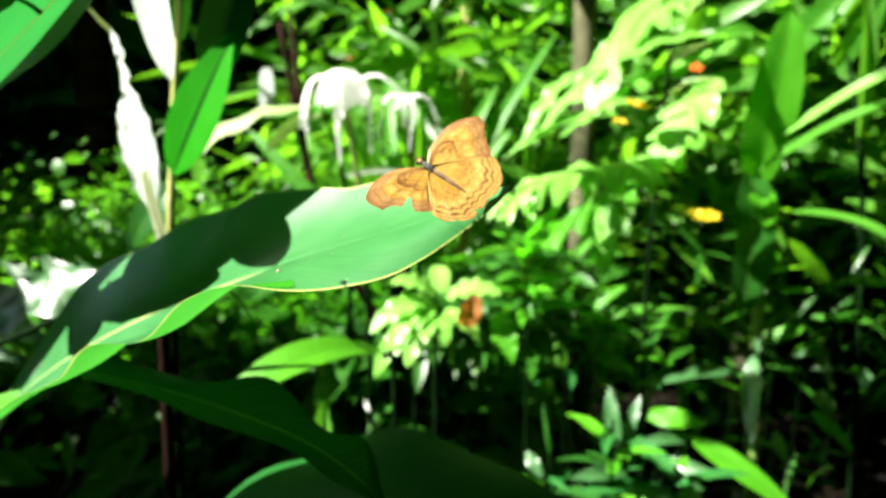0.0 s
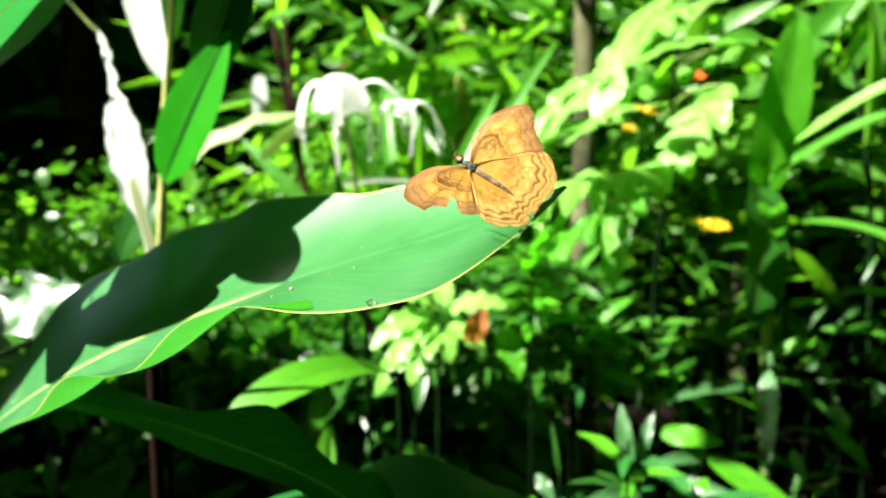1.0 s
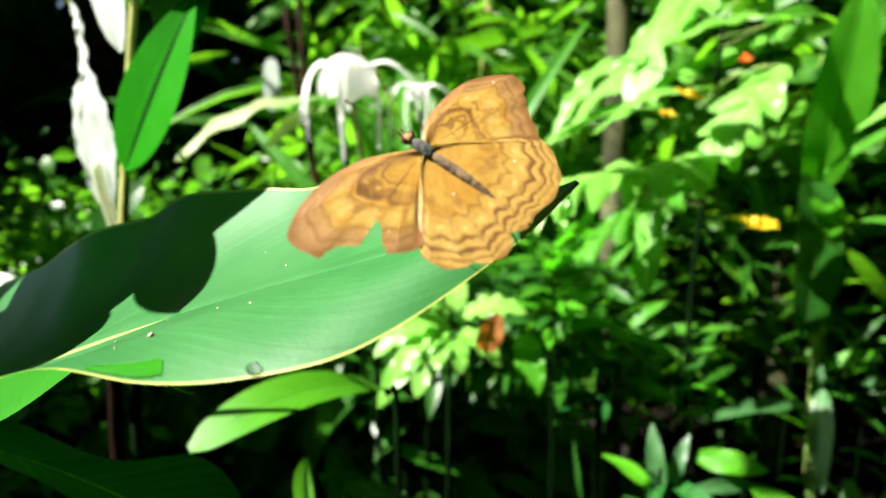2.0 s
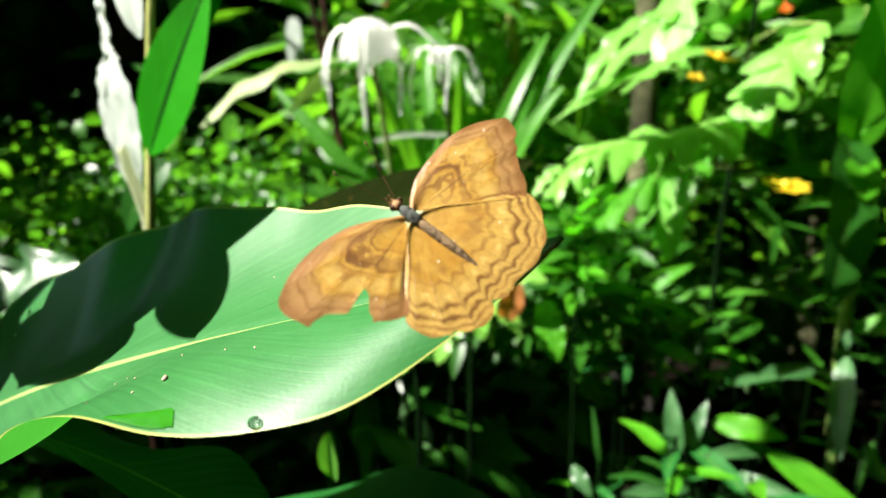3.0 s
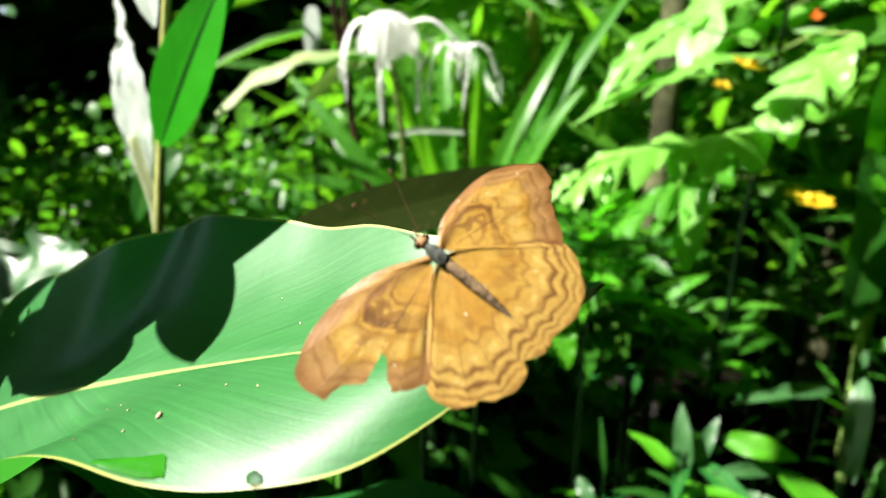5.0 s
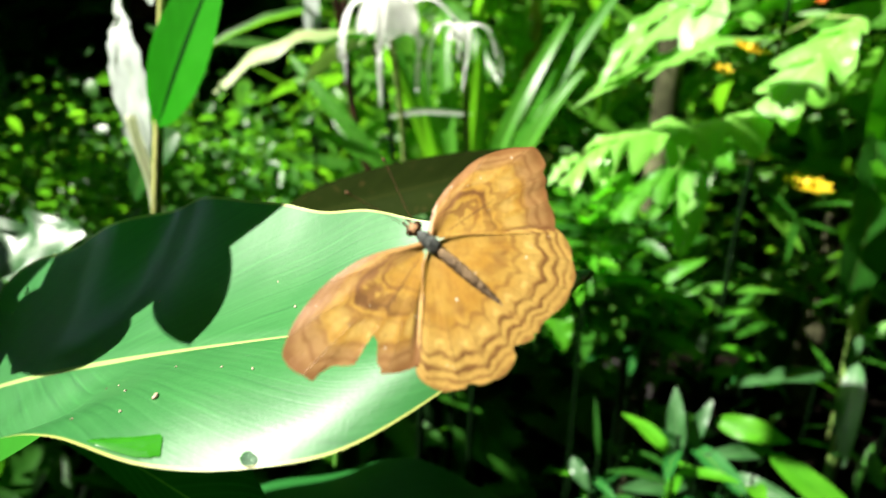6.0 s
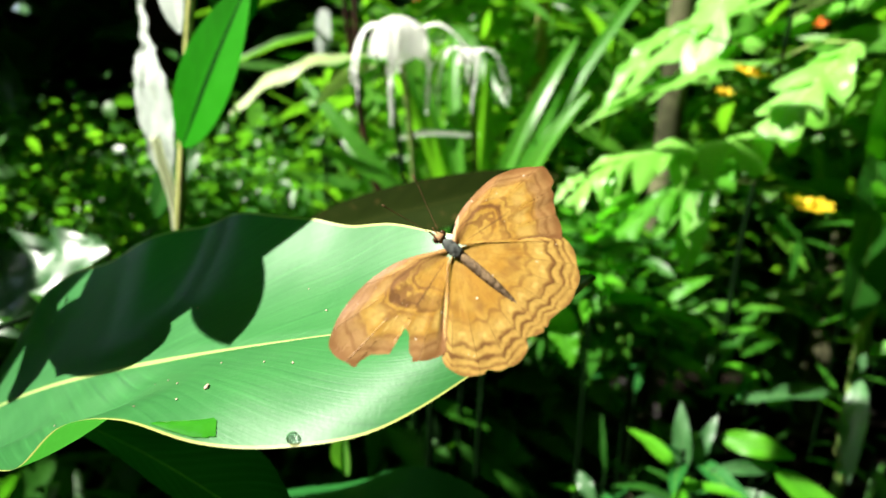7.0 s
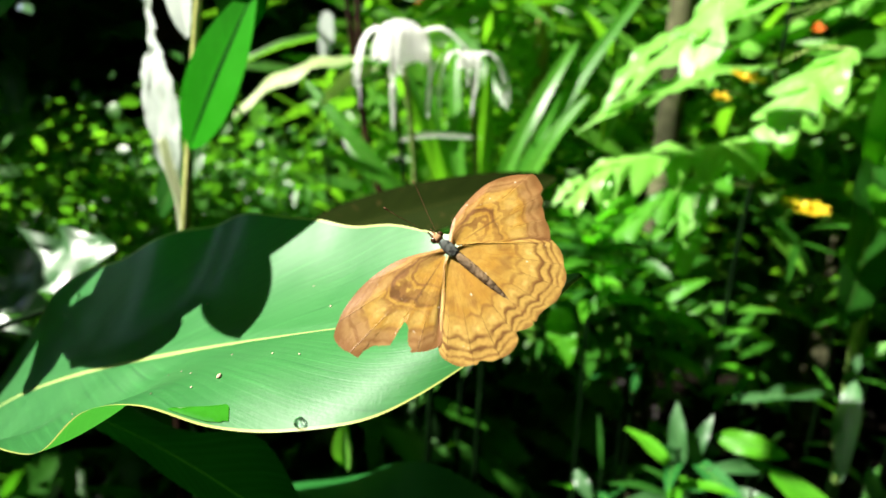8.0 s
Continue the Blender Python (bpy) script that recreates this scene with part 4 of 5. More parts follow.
# ---------------------------------------------------------------- trunks and stems
def trunk(name, foot, top, r0, r1, mat, label):
    f = Vector(foot)
    t = Vector(top)
    d = (t - f) / (t.z - f.z)
    lo, hi = f - d * f.z, f + d * (2.6 - f.z)
    mids = [lo.lerp(hi, k / 6) + Vector((0.012 * noise.noise(Vector((k, r0 * 90, 1))), 0.01 * noise.noise(Vector((k, r0 * 50, 7))), 0)) for k in range(1, 6)]
    th = thing(name, lo, label, "tree")
    part("trunk", tube([lo, *mids, hi], r0, r1, 14, 8, 0.12), mat, th)
    return th


trunk("slender_tree", (0.288, 1.261, 1.038), (0.294, 1.309, 1.381), 0.024, 0.022, BARK_PALE, "slender tree trunk with pale bark, sunlit on one side")
trunk("slender_tree", (0.050, 1.624, 1.108), (0.062, 1.675, 1.474), 0.018, 0.016, BARK_OLIVE, "thin olive green tree stem")
trunk("slender_tree", (1.210, 2.349, 1.238), (1.252, 2.408, 1.660), 0.046, 0.042, BARK_PALE, "pale grey tree trunk among leaves")
trunk("slender_tree", (-1.353, 2.420, 1.026), (-1.387, 2.494, 1.554), 0.07, 0.06, BARK_RED, "dark trunk in deep shade")

# ---------------------------------------------------------------- lobed plant with yellow flowers
def lobed_leaf(plant, points, width, lobes, mat, up, droop=0.25, seed=1, cut=0.6, label=""):
    """A long leaf cut into forward-pointing lobes that sag at their ends."""
    rnd = random.Random(seed)
    path = smooth_path(points, 30 // (len(points) - 1) + 6)
    last = len(path) - 1
    length = sum((q - p).length for p, q in zip(path, path[1:]))
    rows, uv, mm = [], [], []
    for i, p in enumerate(path):
        f = i / last
        t = (path[min(i + 1, last)] - path[max(i - 1, 0)]).normalized()
        b = t.cross(Vector(up)).normalized()
        n = b.cross(t)
        env = (math.sin(3.1416 * (0.06 + 0.93 * f)) ** 0.6) * (1.0 - 0.35 * f)
        row, ru, rm = [], [], []
        for j in range(-4, 5):
            v = j / 4
            ph = lobes * (f + 0.1 * noise.noise(Vector((f * 4, 2 if v > 0 else 6, seed)))) + (0.15 if v > 0 else 0.45)
            tooth = 1 - abs(2 * (ph % 1) - 1)
            own = 0.75 + 0.65 * noise.noise(Vector((int(ph), 3 if v > 0 else 8, seed)))
            w = width / 2 * env * ((1 - cut) + cut * math.sin(1.5708 * tooth) ** 1.3 * own * 1.2)
            s = abs(v)
            wave = 0.12 * math.sin(11 * f + seed + 2 * v) * w * s
            row.append(p + b * (w * v) + t * (0.8 * w * s * s) + n * (wave + 0.2 * w * s) - Vector((0, 0, droop * w * s * s * 1.6)))
            ru.append((f, 0.5 + v / 2))
            rm.append((f * length, v * w))
        rows.append(row), uv.append(ru), mm.append(rm)
    leaf = part("leaf", sheet(rows, {"leaf": uv, "size": mm}), mat, plant, label)
    for k in range(lobes):
        i = int(last * rnd.uniform(0.1, 0.95))
        t = (path[min(i + 1, last)] - path[max(i - 1, 0)]).normalized()
        b = t.cross(Vector(up)).normalized() * rnd.choice((-1, 1))
        s = width * rnd.uniform(0.3, 0.6)
        d = (b * 0.7 + t * rnd.uniform(0.3, 1.0) - Vector((0, 0, rnd.uniform(0.0, 1.2) * droop))).normalized()
        blade(plant, path[i], path[i] + d * s, s * rnd.uniform(0.3, 0.45), mat, 0.12, up=Vector(up) + Vector((rnd.uniform(-0.4, 0.4), rnd.uniform(-0.4, 0.4), 0)), fold=0.2, ripple=0.2, blunt=0.75, nu=8, nv=2, name="leaflet")
    return leaf


lobed = thing("lobed_plant", (0.351, 0.977, 0.565), "tall plant with pale sunlit lobed leaves", "plant")
part("stem", tube([Vector((0.351, 0.977, 0.000)) * 1.0, (0.341, 1.004, 0.755), (0.356, 1.016, 1.040), (0.373, 1.029, 1.258)], 0.0045, 0.003), STEM_SHADED, lobed)
FACE = (-0.45, -0.5, 0.75)
lobed_leaf(lobed, [(0.524, 1.197, 1.378), (0.393, 1.149, 1.322), (0.291, 1.097, 1.239), (0.164, 1.038, 1.110)], 0.11, 6, LEAF_PALE, FACE, 0.35, 3, 0.7, "long lobed leaf, sunlight put into its pale green")
lobed_leaf(lobed, [(0.380, 1.102, 1.348), (0.293, 1.040, 1.264), (0.259, 0.999, 1.192), (0.234, 0.970, 1.123)], 0.085, 3, LEAF_PALE, FACE, 0.2, 5, 0.5, "large lobed leaf, sunlight put into its pale green")
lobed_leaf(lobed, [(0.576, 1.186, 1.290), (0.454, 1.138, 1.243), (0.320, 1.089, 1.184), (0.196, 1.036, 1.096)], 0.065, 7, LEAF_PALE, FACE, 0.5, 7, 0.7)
lobed_leaf(lobed, [(0.392, 0.889, 1.168), (0.357, 0.867, 1.138), (0.322, 0.852, 1.099), (0.293, 0.837, 1.057)], 0.105, 4, LEAF_PALE, FACE, 0.2, 9, 0.55, "large lobed leaf, sunlight put into its pale green")
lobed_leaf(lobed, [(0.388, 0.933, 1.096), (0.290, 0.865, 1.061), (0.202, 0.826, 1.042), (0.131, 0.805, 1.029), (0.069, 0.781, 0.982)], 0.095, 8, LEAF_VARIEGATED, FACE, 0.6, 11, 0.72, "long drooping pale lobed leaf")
lobed_leaf(lobed, [(0.352, 0.997, 1.031), (0.277, 0.922, 1.016), (0.201, 0.881, 0.981), (0.140, 0.847, 0.932)], 0.09, 6, LEAF_STRAP, FACE, 0.5, 13, 0.7)
for base, tip, w, mat in (
    ((0.447, 0.990, 1.245), (0.247, 0.927, 1.191), 0.030, LEAF_PALE),
    ((0.338, 0.945, 1.149), (0.081, 0.873, 1.053), 0.024, LEAF_PALE),
    ((0.265, 0.954, 1.122), (0.099, 0.891, 1.072), 0.017, LEAF_VARIEGATED),
    ((0.193, 0.927, 1.183), (0.113, 0.882, 1.072), 0.034, LEAF_PALE),
    ((0.257, 0.855, 1.034), (0.236, 0.837, 1.002), 0.023, LEAF_PALE),
    ((0.140, 0.837, 1.023), (0.114, 0.810, 0.965), 0.022, LEAF_VARIEGATED),
    ((0.175, 0.837, 1.018), (0.126, 0.810, 0.937), 0.017, LEAF_STRAP),
    ((0.091, 0.810, 1.009), (0.058, 0.792, 0.975), 0.020, LEAF_PALE),
    ((0.208, 0.855, 1.026), (0.201, 0.846, 0.995), 0.023, LEAF_FRESH),
):
    blade(lobed, base, tip, w * 0.9, mat, 0.08, up=FACE, fold=0.2, ripple=0.3, waves=3.5, blunt=0.8, peak=0.4, nu=20, nv=3)
    part("stalk", tube([Vector(base).lerp(Vector((0.36, 1.017, base[2] - 0.02)), f) for f in (1, 0.5, 0)], 0.0014, 0.001, 6), STEM_GREEN, lobed)
blade(lobed, (0.238, 0.873, 0.992), (0.225, 0.842, 0.891), 0.036, LEAF_PALE, 0.05, up=(-0.5, -0.85, 0.3), fold=0.1, label="narrow pale hanging leaf")
blade(lobed, (0.253, 0.892, 0.992), (0.211, 0.861, 0.905), 0.022, LEAF_FRESH, 0.05, up=(0, -1, 0.3))
for a, z in (((0.472, 1.077, 1.345), (0.373, 1.029, 1.258)), ((0.518, 1.067, 1.266), (0.370, 1.022, 1.213)), ((0.388, 0.933, 1.096), (0.360, 1.019, 1.058)), ((0.392, 0.889, 1.168), (0.366, 1.024, 1.159)), ((0.242, 0.877, 0.992), (0.358, 1.014, 1.021))):
    part("stalk", tube([z, Vector(a).lerp(Vector(z), 0.5) + Vector((0, 0, 0.01)), a], 0.002, 0.0014, 6), STEM_GREEN, lobed)


def small_flower(center, size, mat, label, seed, petals=8, up=(0, -0.6, 0.8)):
    rnd = random.Random(seed)
    c = Vector(center)
    fl = thing("small_flower", c, label, "flower", "flowers among the leaves")
    n = Vector(up).normalized()
    a, b = n.orthogonal().normalized(), None
    b = n.cross(a)
    for k in range(petals):
        w = 6.2832 * (k + rnd.uniform(-0.2, 0.2)) / petals
        d = a * math.cos(w) + b * math.sin(w)
        blade(fl, c, c + d * size + n * (size * 0.15), size * 0.6, mat, -0.08, up=n, nu=6, nv=2, name="petal")
    part("disc", ball(c + n * (size * 0.08), (size * 0.25,) * 3, None, 0.2, 10, 8), mat, fl)


small_flower((0.418, 0.989, 0.965), 0.034, YELLOW, "yellow daisy-like flower among the leaves", 1, 8, (0.05, -0.28, 1))
small_flower((0.263, 0.838, 1.127), 0.022, YELLOW, "yellow daisy-like flower among the leaves", 2, 8, (0.2, -0.35, 1))
small_flower((0.238, 0.84, 1.105), 0.011, YELLOW, "small yellow flower partly hidden by leaves", 3, 6)
small_flower((-0.131, 1.566, 1.418), 0.02, ORANGE, "small red orange flower high among the leaves", 4, 6)
small_flower((-0.219, 1.550, 1.303), 0.018, ORANGE, "small red orange flower high among the leaves", 5, 6)
small_flower((-0.311, 1.544, 1.255), 0.016, ORANGE, "small red orange flower high among the leaves", 6, 6)
small_flower((0.514, 1.290, 1.244), 0.02, ORANGE, "small orange flower among the leaves", 7, 6)

# ---------------------------------------------------------------- tall strap-leaved plant
tall = thing("strap_plant", (0.545, 0.991, 0.558), "tall plant with long arching strap leaves", "plant")
foot = Vector((0.545, 0.991, 0)) * 1.0
part("stem", tube([(0.774, 1.057, 0), (0.768, 1.101, 0.834), (0.750, 1.116, 1.090), (0.743, 1.158, 1.244)], 0.006, 0.003), STEM_SHADED, tall)
part("stem", tube([foot, (0.541, 1.018, 0.751), (0.536, 1.055, 1.011), (0.550, 1.083, 1.213)], 0.011, 0.007), STEM_GREEN, tall)
for base, tip, w, mat, up, ar in (
    ((0.531, 1.045, 1.011), (0.542, 0.992, 1.285), 0.075, LEAF_FRESH, (-0.3, -1, 0.2), 0.05),
    ((0.526, 1.049, 1.040), (0.463, 0.926, 0.814), 0.075, LEAF_DARK, (0.2, -1, 0.3), 0.06),
    ((0.584, 1.085, 1.223), (0.656, 1.000, 1.337), 0.05, LEAF_STRAP, (-0.3, -1, 0.5), 0.08),
    ((0.575, 1.087, 1.242), (0.410, 0.986, 1.237), 0.045, LEAF_STRAP, (0, -0.6, 0.8), 0.12),
    ((0.519, 1.008, 1.036), (0.674, 0.872, 1.147), 0.03, LEAF_STRAP, (0, -0.5, 0.9), 0.07),
    ((0.543, 1.015, 1.086), (0.674, 0.880, 1.201), 0.026, LEAF_PALE, (0, -0.6, 0.8), 0.03),
    ((0.556, 0.998, 0.967), (0.674, 0.839, 0.909), 0.026, LEAF_STRAP, (0, -0.5, 0.9), 0.14),
    ((0.750, 1.116, 1.090), (0.730, 1.105, 1.367), 0.035, LEAF_PALE, (0.2, -1, 0.1), 0.03),
    ((0.530, 1.035, 1.011), (0.518, 0.976, 0.950), 0.05, LEAF_FRESH, (0, -1, 0.3), 0.05),
    ((0.741, 1.186, 1.228), (0.799, 1.153, 1.352), 0.04, LEAF_STRAP, (0, -1, 0.4), 0.05),
):
    blade(tall, base, tip, w, mat, ar, up=up, fold=0.25, ripple=0.08, peak=0.45, blunt=0.5)

# ---------------------------------------------------------------- low shrubs with lance leaves
def shrub(center, count, size, seed, mats, label, slim=0.22, rise=0.5):
    """A rosette-topped shrub: stems from the ground, lance leaves all round."""
    rnd = random.Random(seed)
    c = Vector(center)
    f = Vector((c.x, c.y + 0.03, 0))
    p = thing("lance_leaf_shrub", f, label, "shrub", "low shrubs")
    part("stem", tube([f, f.lerp(c, 0.5) + Vector((0.01, 0.01, 0)), c], 0.0022, 0.0016, 7), STEM_SHADED, p)
    for k in range(count):
        a = 2.4 * k + rnd.uniform(-0.3, 0.3)
        h = k / count
        s = size * rnd.uniform(0.7, 1.2)
        b = c - Vector((0, 0, 0.12 * (1 - h)))
        el = rise * (h - 0.25) + rnd.uniform(-0.3, 0.25)
        d = Vector((math.cos(a) * math.cos(el), math.sin(a) * math.cos(el), math.sin(el)))
        blade(p, b, b + d * s, s * slim, rnd.choice(mats), 0.08, fold=0.25, nu=10, nv=2, blunt=0.85, ripple=0.1, up=(rnd.uniform(-0.4, 0.2), rnd.uniform(-0.5, 0.1), 1))
    return p


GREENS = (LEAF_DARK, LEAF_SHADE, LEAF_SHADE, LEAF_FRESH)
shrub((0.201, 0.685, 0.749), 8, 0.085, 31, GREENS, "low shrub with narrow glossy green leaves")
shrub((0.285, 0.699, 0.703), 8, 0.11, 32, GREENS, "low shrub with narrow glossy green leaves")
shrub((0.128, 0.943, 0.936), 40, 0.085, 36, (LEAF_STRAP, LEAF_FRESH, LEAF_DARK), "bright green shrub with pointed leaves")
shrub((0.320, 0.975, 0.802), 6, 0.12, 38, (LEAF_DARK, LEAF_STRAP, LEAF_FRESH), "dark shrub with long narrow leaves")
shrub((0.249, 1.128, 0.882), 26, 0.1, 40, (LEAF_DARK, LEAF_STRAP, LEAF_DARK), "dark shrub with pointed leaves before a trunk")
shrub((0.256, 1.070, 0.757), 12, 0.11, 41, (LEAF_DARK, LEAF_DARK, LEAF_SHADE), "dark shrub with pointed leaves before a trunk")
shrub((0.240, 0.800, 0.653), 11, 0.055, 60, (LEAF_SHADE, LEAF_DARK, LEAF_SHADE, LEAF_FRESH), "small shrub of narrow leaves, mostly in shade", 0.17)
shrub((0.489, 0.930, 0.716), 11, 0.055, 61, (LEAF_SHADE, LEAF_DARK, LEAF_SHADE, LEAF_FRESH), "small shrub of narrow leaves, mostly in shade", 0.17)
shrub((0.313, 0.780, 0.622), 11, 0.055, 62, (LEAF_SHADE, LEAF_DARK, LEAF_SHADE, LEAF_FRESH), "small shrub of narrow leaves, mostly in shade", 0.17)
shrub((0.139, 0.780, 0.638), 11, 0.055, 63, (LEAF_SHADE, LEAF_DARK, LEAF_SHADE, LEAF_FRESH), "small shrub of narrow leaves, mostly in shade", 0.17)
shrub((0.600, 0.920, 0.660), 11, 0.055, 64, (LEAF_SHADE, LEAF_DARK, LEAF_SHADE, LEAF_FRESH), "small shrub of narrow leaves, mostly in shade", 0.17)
low = thing("broad_lance_plant", (0.302, 0.654, 0.671), "low plant with a few long bright leaves", "plant")
for top in ((0.326, 0.760, 0.693),):
    part("stalk", tube([(0.300, 0.728, 0), Vector(top) * 0.5 + Vector((0.12, 0.38, 0.22)), top], 0.003, 0.0018, 6), STEM_SHADED, low)
blade(low, (0.326, 0.760, 0.693), (0.426, 0.680, 0.633), 0.033, LEAF_FRESH, 0.05, fold=0.12, blunt=0.8, up=(-0.1, -0.6, 0.8), label="long bright green leaf")
for base, tip, w, mat, up in (
    ((0.433, 0.820, 0.785), (0.398, 0.745, 0.692), 0.027, LEAF_SHEEN, (-0.61, -0.51, 0.61)),
    ((0.448, 0.870, 0.744), (0.287, 0.810, 0.745), 0.022, LEAF_SHEEN, (-0.59, -0.54, 0.61)),
    ((0.493, 0.937, 0.723), (0.500, 0.937, 0.776), 0.018, LEAF_SHEEN, (-0.42, -0.73, 0.53)),
    ((0.458, 0.800, 0.684), (0.468, 0.780, 0.644), 0.016, LEAF_SHEEN, (-0.62, -0.48, 0.63)),
    ((0.602, 0.937, 0.690), (0.608, 0.905, 0.652), 0.027, LEAF_SHEEN, (-0.42, -0.73, 0.53)),
    ((0.580, 0.916, 0.663), (0.624, 0.872, 0.612), 0.023, LEAF_FRESH, (-0.2, -0.5, 0.85)),
    ((0.576, 0.981, 0.735), (0.642, 0.970, 0.742), 0.013, LEAF_SHEEN, (-0.42, -0.73, 0.53)),
    ((0.641, 1.046, 0.781), (0.741, 1.003, 0.781), 0.015, LEAF_STRAP, (-0.35, -0.6, 0.7)),
    ((0.543, 1.003, 0.749), (0.606, 0.981, 0.783), 0.025, LEAF_FRESH, (-0.35, -0.6, 0.7)),
    ((0.230, 0.763, 0.678), (0.223, 0.785, 0.754), 0.021, LEAF_SHEEN, (-0.42, -0.73, 0.53)),
    ((0.246, 0.774, 0.677), (0.186, 0.751, 0.717), 0.010, LEAF_SHADE, (-0.2, -0.5, 0.85)),
    ((0.243, 0.774, 0.675), (0.266, 0.785, 0.741), 0.017, LEAF_SHEEN, (-0.42, -0.73, 0.53)),
    ((0.141, 0.763, 0.666), (0.134, 0.785, 0.730), 0.006, LEAF_DARK, (-0.2, -0.5, 0.85)),
    ((0.243, 0.752, 0.650), (0.158, 0.719, 0.657), 0.020, LEAF_SHEEN, (-0.42, -0.73, 0.53)),
    ((0.282, 0.763, 0.659), (0.347, 0.719, 0.661), 0.021, LEAF_SHEEN, (-0.42, -0.73, 0.53)),
    ((0.278, 0.752, 0.659), (0.329, 0.719, 0.641), 0.014, LEAF_SHEEN, (-0.42, -0.73, 0.53)),
    ((0.247, 1.046, 0.777), (0.419, 1.003, 0.808), 0.018, LEAF_STRAP, (-0.35, -0.6, 0.7)),
    ((0.260, 1.046, 0.792), (0.324, 1.046, 0.840), 0.018, LEAF_FRESH, (-0.35, -0.6, 0.7)),
    ((0.706, 1.046, 0.846), (0.771, 1.014, 0.845), 0.019, LEAF_STRAP, (-0.35, -0.6, 0.7)),
    ((0.600, 1.068, 0.819), (0.655, 1.057, 0.828), 0.014, LEAF_STRAP, (-0.2, -0.5, 0.85)),
    ((0.272, 0.785, 0.713), (0.343, 0.752, 0.714), 0.028, LEAF_FRESH, (-0.2, -0.75, 0.65)),
    ((0.336, 0.774, 0.688), (0.251, 0.752, 0.688), 0.017, LEAF_SHEEN, (-0.42, -0.73, 0.53)),
    ((0.695, 0.981, 0.711), (0.707, 0.970, 0.680), 0.023, LEAF_SHEEN, (-0.42, -0.73, 0.53)),
    ((0.202, 0.981, 0.771), (0.240, 0.981, 0.762), 0.012, LEAF_STRAP, (-0.2, -0.5, 0.85)),
    ((0.528, 1.060, 0.850), (0.542, 1.040, 0.789), 0.026, LEAF_CREAM, (-0.63, -0.56, 0.54)),
    ((0.101, 0.700, 0.703), (0.119, 0.680, 0.679), 0.016, LEAF_SHEEN, (-0.45, -0.54, 0.71)),
    ((0.126, 0.900, 0.808), (0.173, 0.920, 0.882), 0.016, LEAF_STRAP, (-0.49, -0.64, 0.59)),
    ((0.203, 0.926, 0.694), (0.214, 0.937, 0.737), 0.011, LEAF_SHADE, (-0.2, -0.5, 0.85)),
    ((0.356, 0.926, 0.741), (0.338, 0.916, 0.699), 0.014, LEAF_SHADE, (-0.2, -0.5, 0.85)),
    ((0.382, 0.926, 0.694), (0.406, 0.926, 0.704), 0.013, LEAF_FRESH, (-0.2, -0.5, 0.85)),
):
    blade(low, base, tip, w, mat, 0.07, up=up, fold=0.18, ripple=0.18, blunt=0.9, peak=0.42)
    part("stalk", tube([(base[0] + 0.015, base[1] + 0.05, 0), (base[0] + 0.01, base[1] + 0.03, base[2] * 0.6), base], 0.0016, 0.001, 6), STEM_SHADED, low)

# ---------------------------------------------------------------- variegated plant with a dead leaf
vari = thing("variegated_plant", (-0.019, 0.801, 0.568), "low plant with pale yellow-green drooping toothed leaves", "plant")
hub = Vector((-0.011, 0.821, 0.857))
part("stem", tube([Vector((hub.x, hub.y, 0)), hub * 1.0 - Vector((0, 0, 0.3)), hub], 0.004, 0.003), STEM_SHADED, vari)
for base, tip, w in (
    ((-0.011, 0.821, 0.857), (-0.088, 0.750, 0.779), 0.036), ((-0.015, 0.809, 0.844), (-0.046, 0.742, 0.795), 0.034), ((-0.007, 0.809, 0.844), (0.004, 0.765, 0.815), 0.026),
    ((0.001, 0.810, 0.852), (0.048, 0.775, 0.82), 0.026), ((-0.019, 0.822, 0.865), (-0.096, 0.777, 0.829), 0.036), ((-0.011, 0.823, 0.872), (-0.071, 0.806, 0.892), 0.034),
    ((0.005, 0.823, 0.868), (0.079, 0.804, 0.876), 0.036), ((-0.003, 0.833, 0.870), (-0.008, 0.888, 0.901), 0.03), ((-0.034, 0.811, 0.855), (-0.068, 0.754, 0.810), 0.03),
):
    blade(vari, base, tip, w, LEAF_VARIEGATED, 0.16, up=(0, -0.5, 0.9), fold=0.12, ripple=0.25, waves=4, nu=14)
blade(vari, (0.078, 0.830, 0.844), (0.092, 0.790, 0.782), 0.036, LEAF_FRESH, 0.06, up=(-0.2, -0.9, 0.4), fold=0.1, ripple=0.2, waves=4)
dead = thing("dead_leaf", (0.036, 0.781, 0.859), "brown dead leaf caught among green leaves", "leaf")
blade(dead, (0.028, 0.778, 0.838), (0.045, 0.774, 0.883), 0.028, LEAF_BROWN, 0.08, up=(0, -1, 0.2), fold=0.3, ripple=0.2, nu=10)


# ---------------------------------------------------------------- undergrowth and woods
def box_spot(x0, x1, y0, y1, z0, z1):
    return lambda r: (r.uniform(x0, x1), r.uniform(y0, y1), r.uniform(z0, z1))


def clumps(seed, n, x0, x1, y0, y1, z0, z1, radius):
    r0 = random.Random(seed)
    c = [(r0.uniform(x0, x1), r0.uniform(y0, y1), r0.uniform(z0, z1)) for _ in range(n)]

    def spot(r):
        x, y, z = r.choice(c)
        return x + r.gauss(0, radius), y + r.gauss(0, radius), max(0.02, z + r.gauss(0, radius * 0.8))
    return spot


